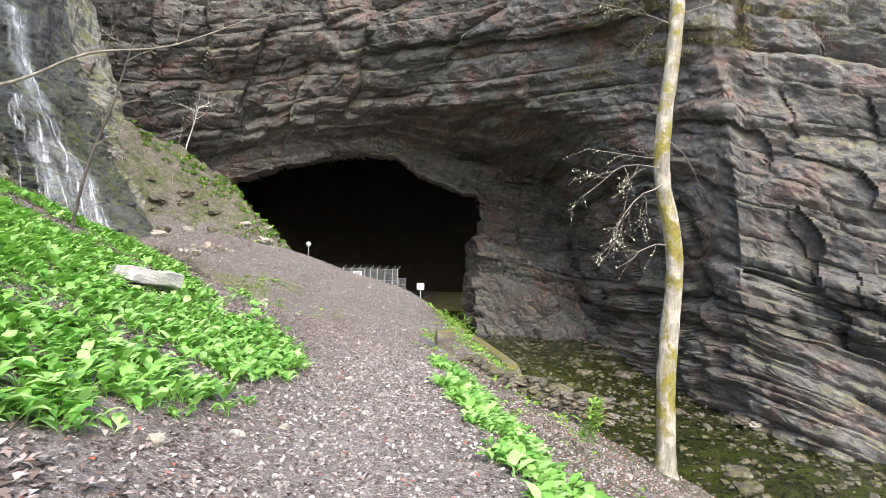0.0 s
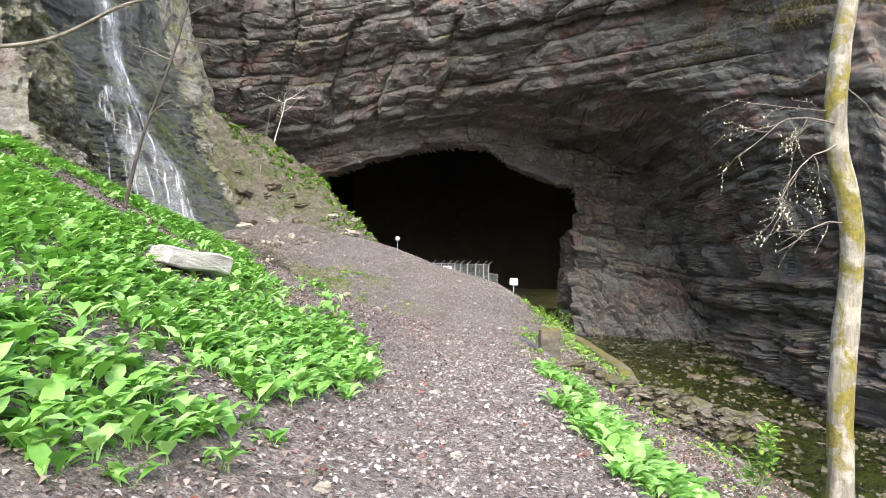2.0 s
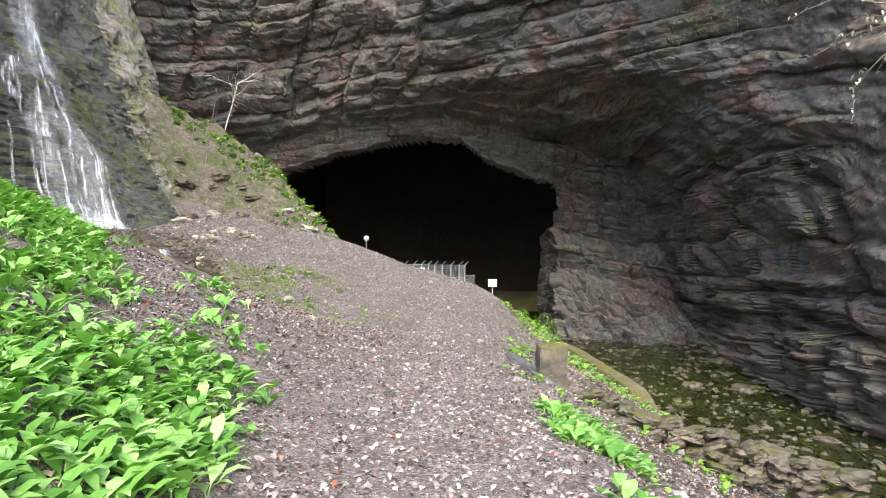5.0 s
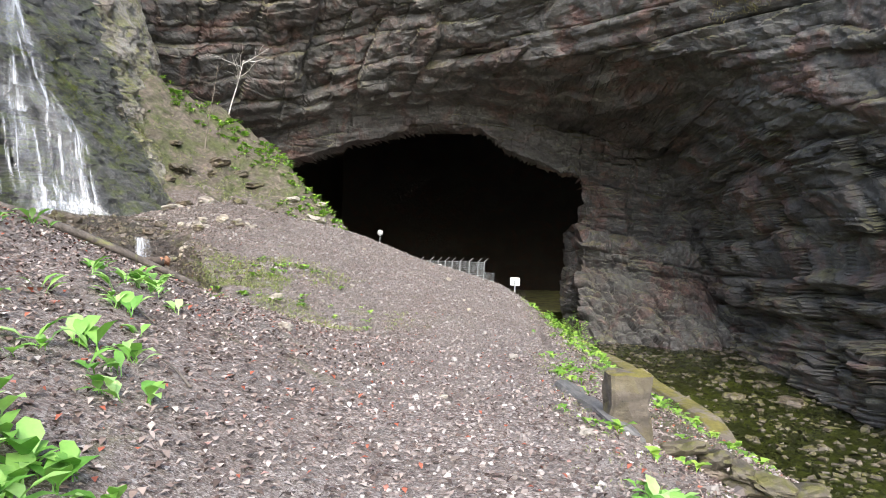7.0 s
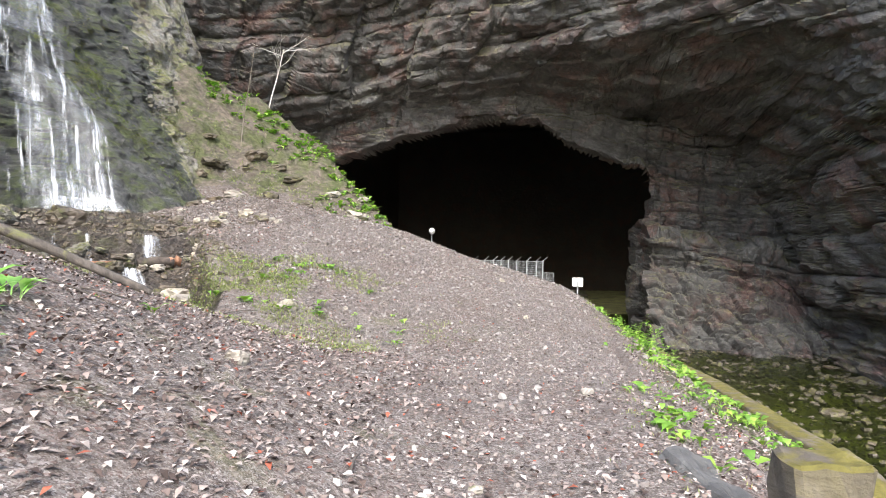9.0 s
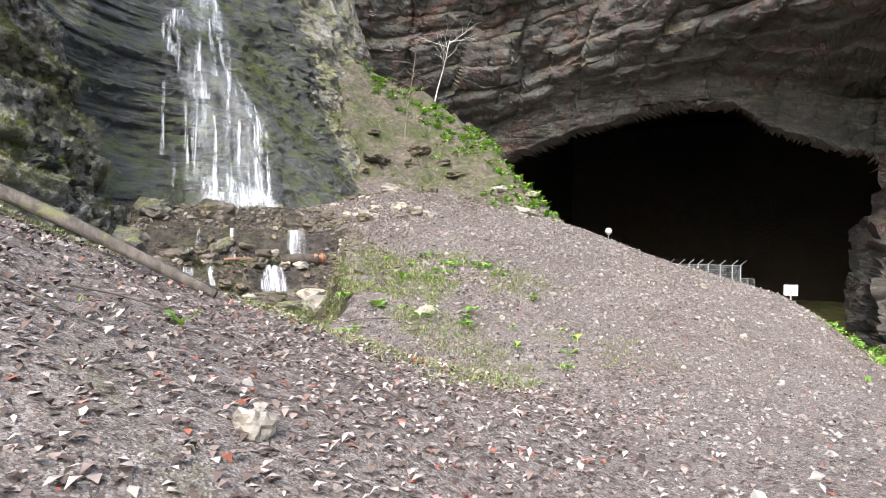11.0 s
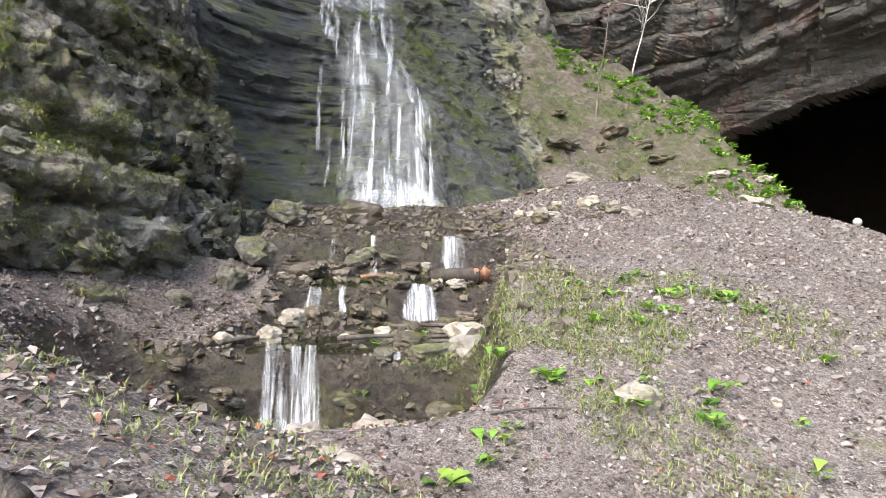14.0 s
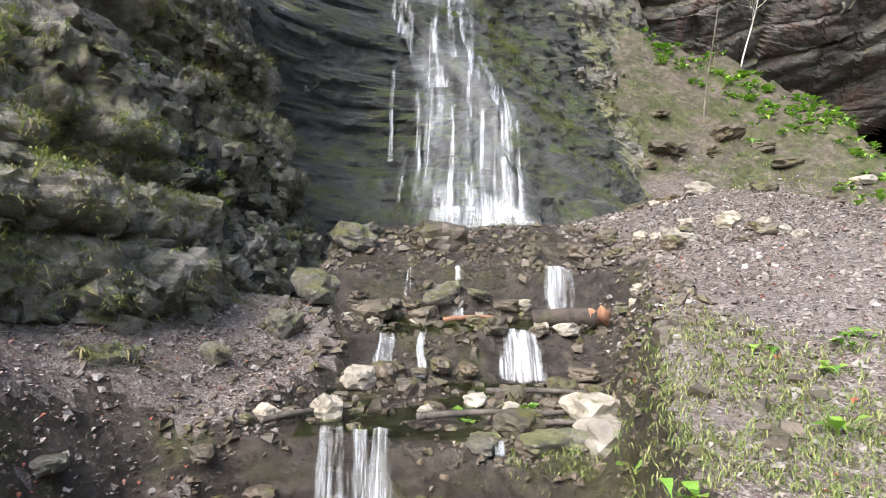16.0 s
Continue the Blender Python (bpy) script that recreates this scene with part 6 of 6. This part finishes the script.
def overhanging_branch():
    rng = np.random.default_rng(12)
    z = gz(-12.6, 14.5)
    tree = thing("tree", pose(0, 0, 0), "bare slope tree with a long branch reaching over the plants", "tree")
    part("trunk", quad_mesh("trunk", *tube(bezier([(-12.6, 14.5, z - 0.2), (-12.7, 14.6, z + 3), (-12.9, 14.8, z + 8)], 20), np.linspace(0.16, 0.08, 20), 10, 0.15, 3), mat=TWIG), tree)
    line = bezier([(-12.65, 14.55, 4.6), (-10.5, 16.0, 5.2), (-8.6, 16.3, 6.1), (-6.6, 16.4, 6.4), (-4.2, 16.5, 7.4)], 30)
    pieces = [tube(line, np.linspace(0.05, 0.012, 30), 6)]
    tips = []
    for k in (8, 12, 16, 19, 22, 25, 28):
        twig_system(line[k], (rng.uniform(0.2, 1), rng.uniform(-0.6, 0.6), rng.uniform(-0.8, 0.8)), rng.uniform(0.8, 1.7), 0.012, 1, rng, pieces, tips)
    part("branch", quad_mesh("branch", *joined(pieces), mat=TWIG), tree, "long thin bare branch")


overhanging_branch()


def leafy_shoot(x, y, height, seed, label, size=0.11, count=9):
    rng = np.random.default_rng(seed)
    z = gz(x, y)
    shrub = thing("shrub", pose(x, y, z), label, "shrub")
    pieces, tips = [], []
    for k in range(count):
        a = rng.uniform(0, 6.3)
        twig_system((0, 0, 0), (0.45 * math.cos(a), 0.45 * math.sin(a), 1), height * rng.uniform(0.6, 1.0), 0.014, 1, rng, pieces, tips, -0.1, 0.8)
    part("stems", quad_mesh("stems", *joined(pieces), mat=TWIG), shrub)
    base = np.repeat(np.array(tips), 2, 0)
    n = len(base)
    length = rng.uniform(0.7, 1.3, n) * size
    v, q = leaf_sheet(base, rng.uniform(0, 6.3, n), length, length * 0.45, rng.uniform(0.0, 0.9, n), rng.uniform(0.0, 0.8, n), 3, 0.15, 0.2)
    part("foliage", quad_mesh("foliage", v, q, mat=HERB), shrub, "fresh green leaflets")


leafy_shoot(3.3, 14.4, 1.2, 3, "green leafy elder shoot on the bank", 0.16, 4)
leafy_shoot(2.3, 50.5, 1.6, 4, "dark green bush behind the concrete kerb", 0.16, 9)
leafy_shoot(2.9, 48.2, 1.3, 5, "dark green bush behind the concrete kerb", 0.16, 8)
leafy_shoot(1.6, 53.6, 1.5, 6, "dark green bush behind the concrete kerb", 0.16, 8)


# ---- dry grass on the cliff's brow and the mossy wall ----
def brow_grass():
    rng = np.random.default_rng(77)
    cliff = bpy.data.objects["cliff"].data
    co = np.zeros(len(cliff.vertices) * 3, dtype=np.float32)
    no = np.zeros(len(cliff.vertices) * 3, dtype=np.float32)
    cliff.vertices.foreach_get("co", co)
    cliff.vertices.foreach_get("normal", no)
    co, no = co.reshape(-1, 3), no.reshape(-1, 3)
    up = np.abs(no[:, 2]) > 0.45
    ok = up & (co[:, 2] > 16.5) & (co[:, 2] < 27) & (co[:, 0] > 12) & (co[:, 0] < 40)
    pick = rng.choice(np.where(ok)[0], 2600)
    base = np.repeat(co[pick], 6, 0)
    n = len(base)
    base = base + rng.normal(0, 0.15, (n, 3))
    length = rng.uniform(0.3, 0.9, n)
    v, q = leaf_sheet(base, rng.uniform(-2.6, -0.5, n), length, rng.uniform(0.03, 0.06, n), rng.uniform(-0.2, 1.0, n), rng.uniform(0.6, 1.4, n), 3, 0.0, 0.0, across=1)
    tagged(new("dry_grass", quad_mesh("dry_grass", v, q, mat=DRY)), "bleached dry grass hanging over the cliff's brow", "grass", kind="stuff")


brow_grass()


def wall_plants():
    rng = np.random.default_rng(78)
    W, out = build_side.sheet, build_side.out
    n = face_normals(W)
    up = np.abs(n[..., 2])
    ok = (up > 0.35) & (W[..., 2] > -0.5) & (W[..., 2] < 12)
    ok &= (fbm(W[..., 0] * 0.6, W[..., 1] * 0.6, W[..., 2] * 0.6, 3) > 0.0)
    ok[358:640] = False
    i, k = np.where(ok)
    pick = rng.choice(len(i), 12000)
    base = np.repeat(W[i[pick], k[pick]] + out[i[pick]] * 0.02, 4, 0)
    m = len(base)
    base = base + rng.normal(0, 0.04, (m, 3))
    o = np.repeat(out[i[pick]], 4, 0)
    az = np.arctan2(o[:, 1], o[:, 0]) + rng.normal(0, 0.7, m)
    length = rng.uniform(0.08, 0.3, m) * np.where(rng.random(m) < 0.2, 1.8, 1.0)
    wide = rng.uniform(0.008, 0.022, m)
    rise, droop = rng.uniform(0.0, 0.9, m), rng.uniform(0.6, 1.5, m)
    dead = np.repeat(rng.random(len(pick)) < 0.45, 4)
    for name, label, mat, few in (("wall_grass", "green grass tufts on the rock wall's mossy ledges", GRASS, ~dead), ("dead_grass", "bleached dead grass hanging on the rock wall", DRY, dead)):
        v, q = leaf_sheet(base[few], az[few], length[few], wide[few], rise[few], droop[few], 3, 0.0, 0.0, across=1)
        tagged(new(name, quad_mesh(name, v, q, mat=mat)), label, "grass", kind="stuff")


def wall_moss():
    """Short cushions of moss on every ledge of the wall that faces up."""
    rng = np.random.default_rng(79)
    W, out = build_side.sheet, build_side.out
    ok = (np.abs(face_normals(W)[..., 2]) > 0.3) & (W[..., 2] > -1) & (W[..., 2] < 10)
    ok &= fbm(W[..., 0] * 0.8, W[..., 1] * 0.8, W[..., 2] * 0.8, 3) > -0.08
    ok[358:640] = False
    i, k = np.where(ok)
    pick = rng.choice(len(i), 13000)
    base = np.repeat(W[i[pick], k[pick]], 6, 0)
    m = len(base)
    base = base + rng.normal(0, 0.035, (m, 3))
    length = rng.uniform(0.03, 0.085, m)
    v, q = leaf_sheet(base, rng.uniform(0, 6.3, m), length, length * rng.uniform(0.4, 0.7, m), rng.uniform(0.3, 1.3, m), rng.uniform(0.3, 1.0, m), 2, 0.0, 0.1, across=1)
    tagged(new("wall_moss", quad_mesh("wall_moss", v, q, mat=GRASS)), "olive green moss cushions on the rock wall's ledges", "moss", kind="stuff")


def wall_blocks():
    """Angular knobs of broken rock, bedded into the wall's face."""
    rng = np.random.default_rng(80)
    W, out = build_side.sheet, build_side.out
    ok = (W[..., 2] > -1.2) & (W[..., 2] < 11) & (fbm(W[..., 0] * 0.5, W[..., 1] * 0.5, W[..., 2] * 0.7, 3) > -0.15)
    ok[350:690] = False
    i, k = np.where(ok)
    pick = rng.choice(len(i), 17000)
    at, o = W[i[pick], k[pick]], out[i[pick]]
    m = len(at)
    side = np.stack([-o[:, 1], o[:, 0], 0 * o[:, 0]], -1)
    size = 0.1 * 4.2 ** (rng.random(m) ** 1.7)
    corner = np.array([(-1, -1, -1), (1, -1, -1), (1, 1, -1), (-1, 1, -1), (-1, -1, 1), (1, -1, 1), (1, 1, 1), (-1, 1, 1)], float)
    c = corner[None] * (1 + rng.uniform(-0.75, 0.3, (m, 8, 3))) * size[:, None, None] / 2
    c = c * np.stack([rng.uniform(0.8, 1.5, m), rng.uniform(0.4, 0.8, m), rng.uniform(0.4, 0.8, m)], -1)[:, None]
    dip = rng.normal(-0.14, 0.35, m)[:, None]
    u, w = c[..., 0] * np.cos(dip) - c[..., 2] * np.sin(dip), c[..., 0] * np.sin(dip) + c[..., 2] * np.cos(dip)
    P = at[:, None] + u[..., None] * side[:, None] + c[..., 1][..., None] * o[:, None]
    P[..., 2] += w
    f = np.array([(3, 2, 1, 0), (4, 5, 6, 7), (0, 1, 5, 4), (1, 2, 6, 5), (2, 3, 7, 6), (3, 0, 4, 7)])
    quads = (np.arange(m)[:, None, None] * 8 + f[None]).reshape(-1, 4)
    ob = new("wall_blocks", quad_mesh("wall_blocks", P.reshape(-1, 3), quads, mat=WET, smooth_shade=False))
    tagged(ob, "angular broken blocks jutting from the mossy rock wall", "rocks", kind="stuff")


wall_blocks()
wall_plants()
wall_moss()
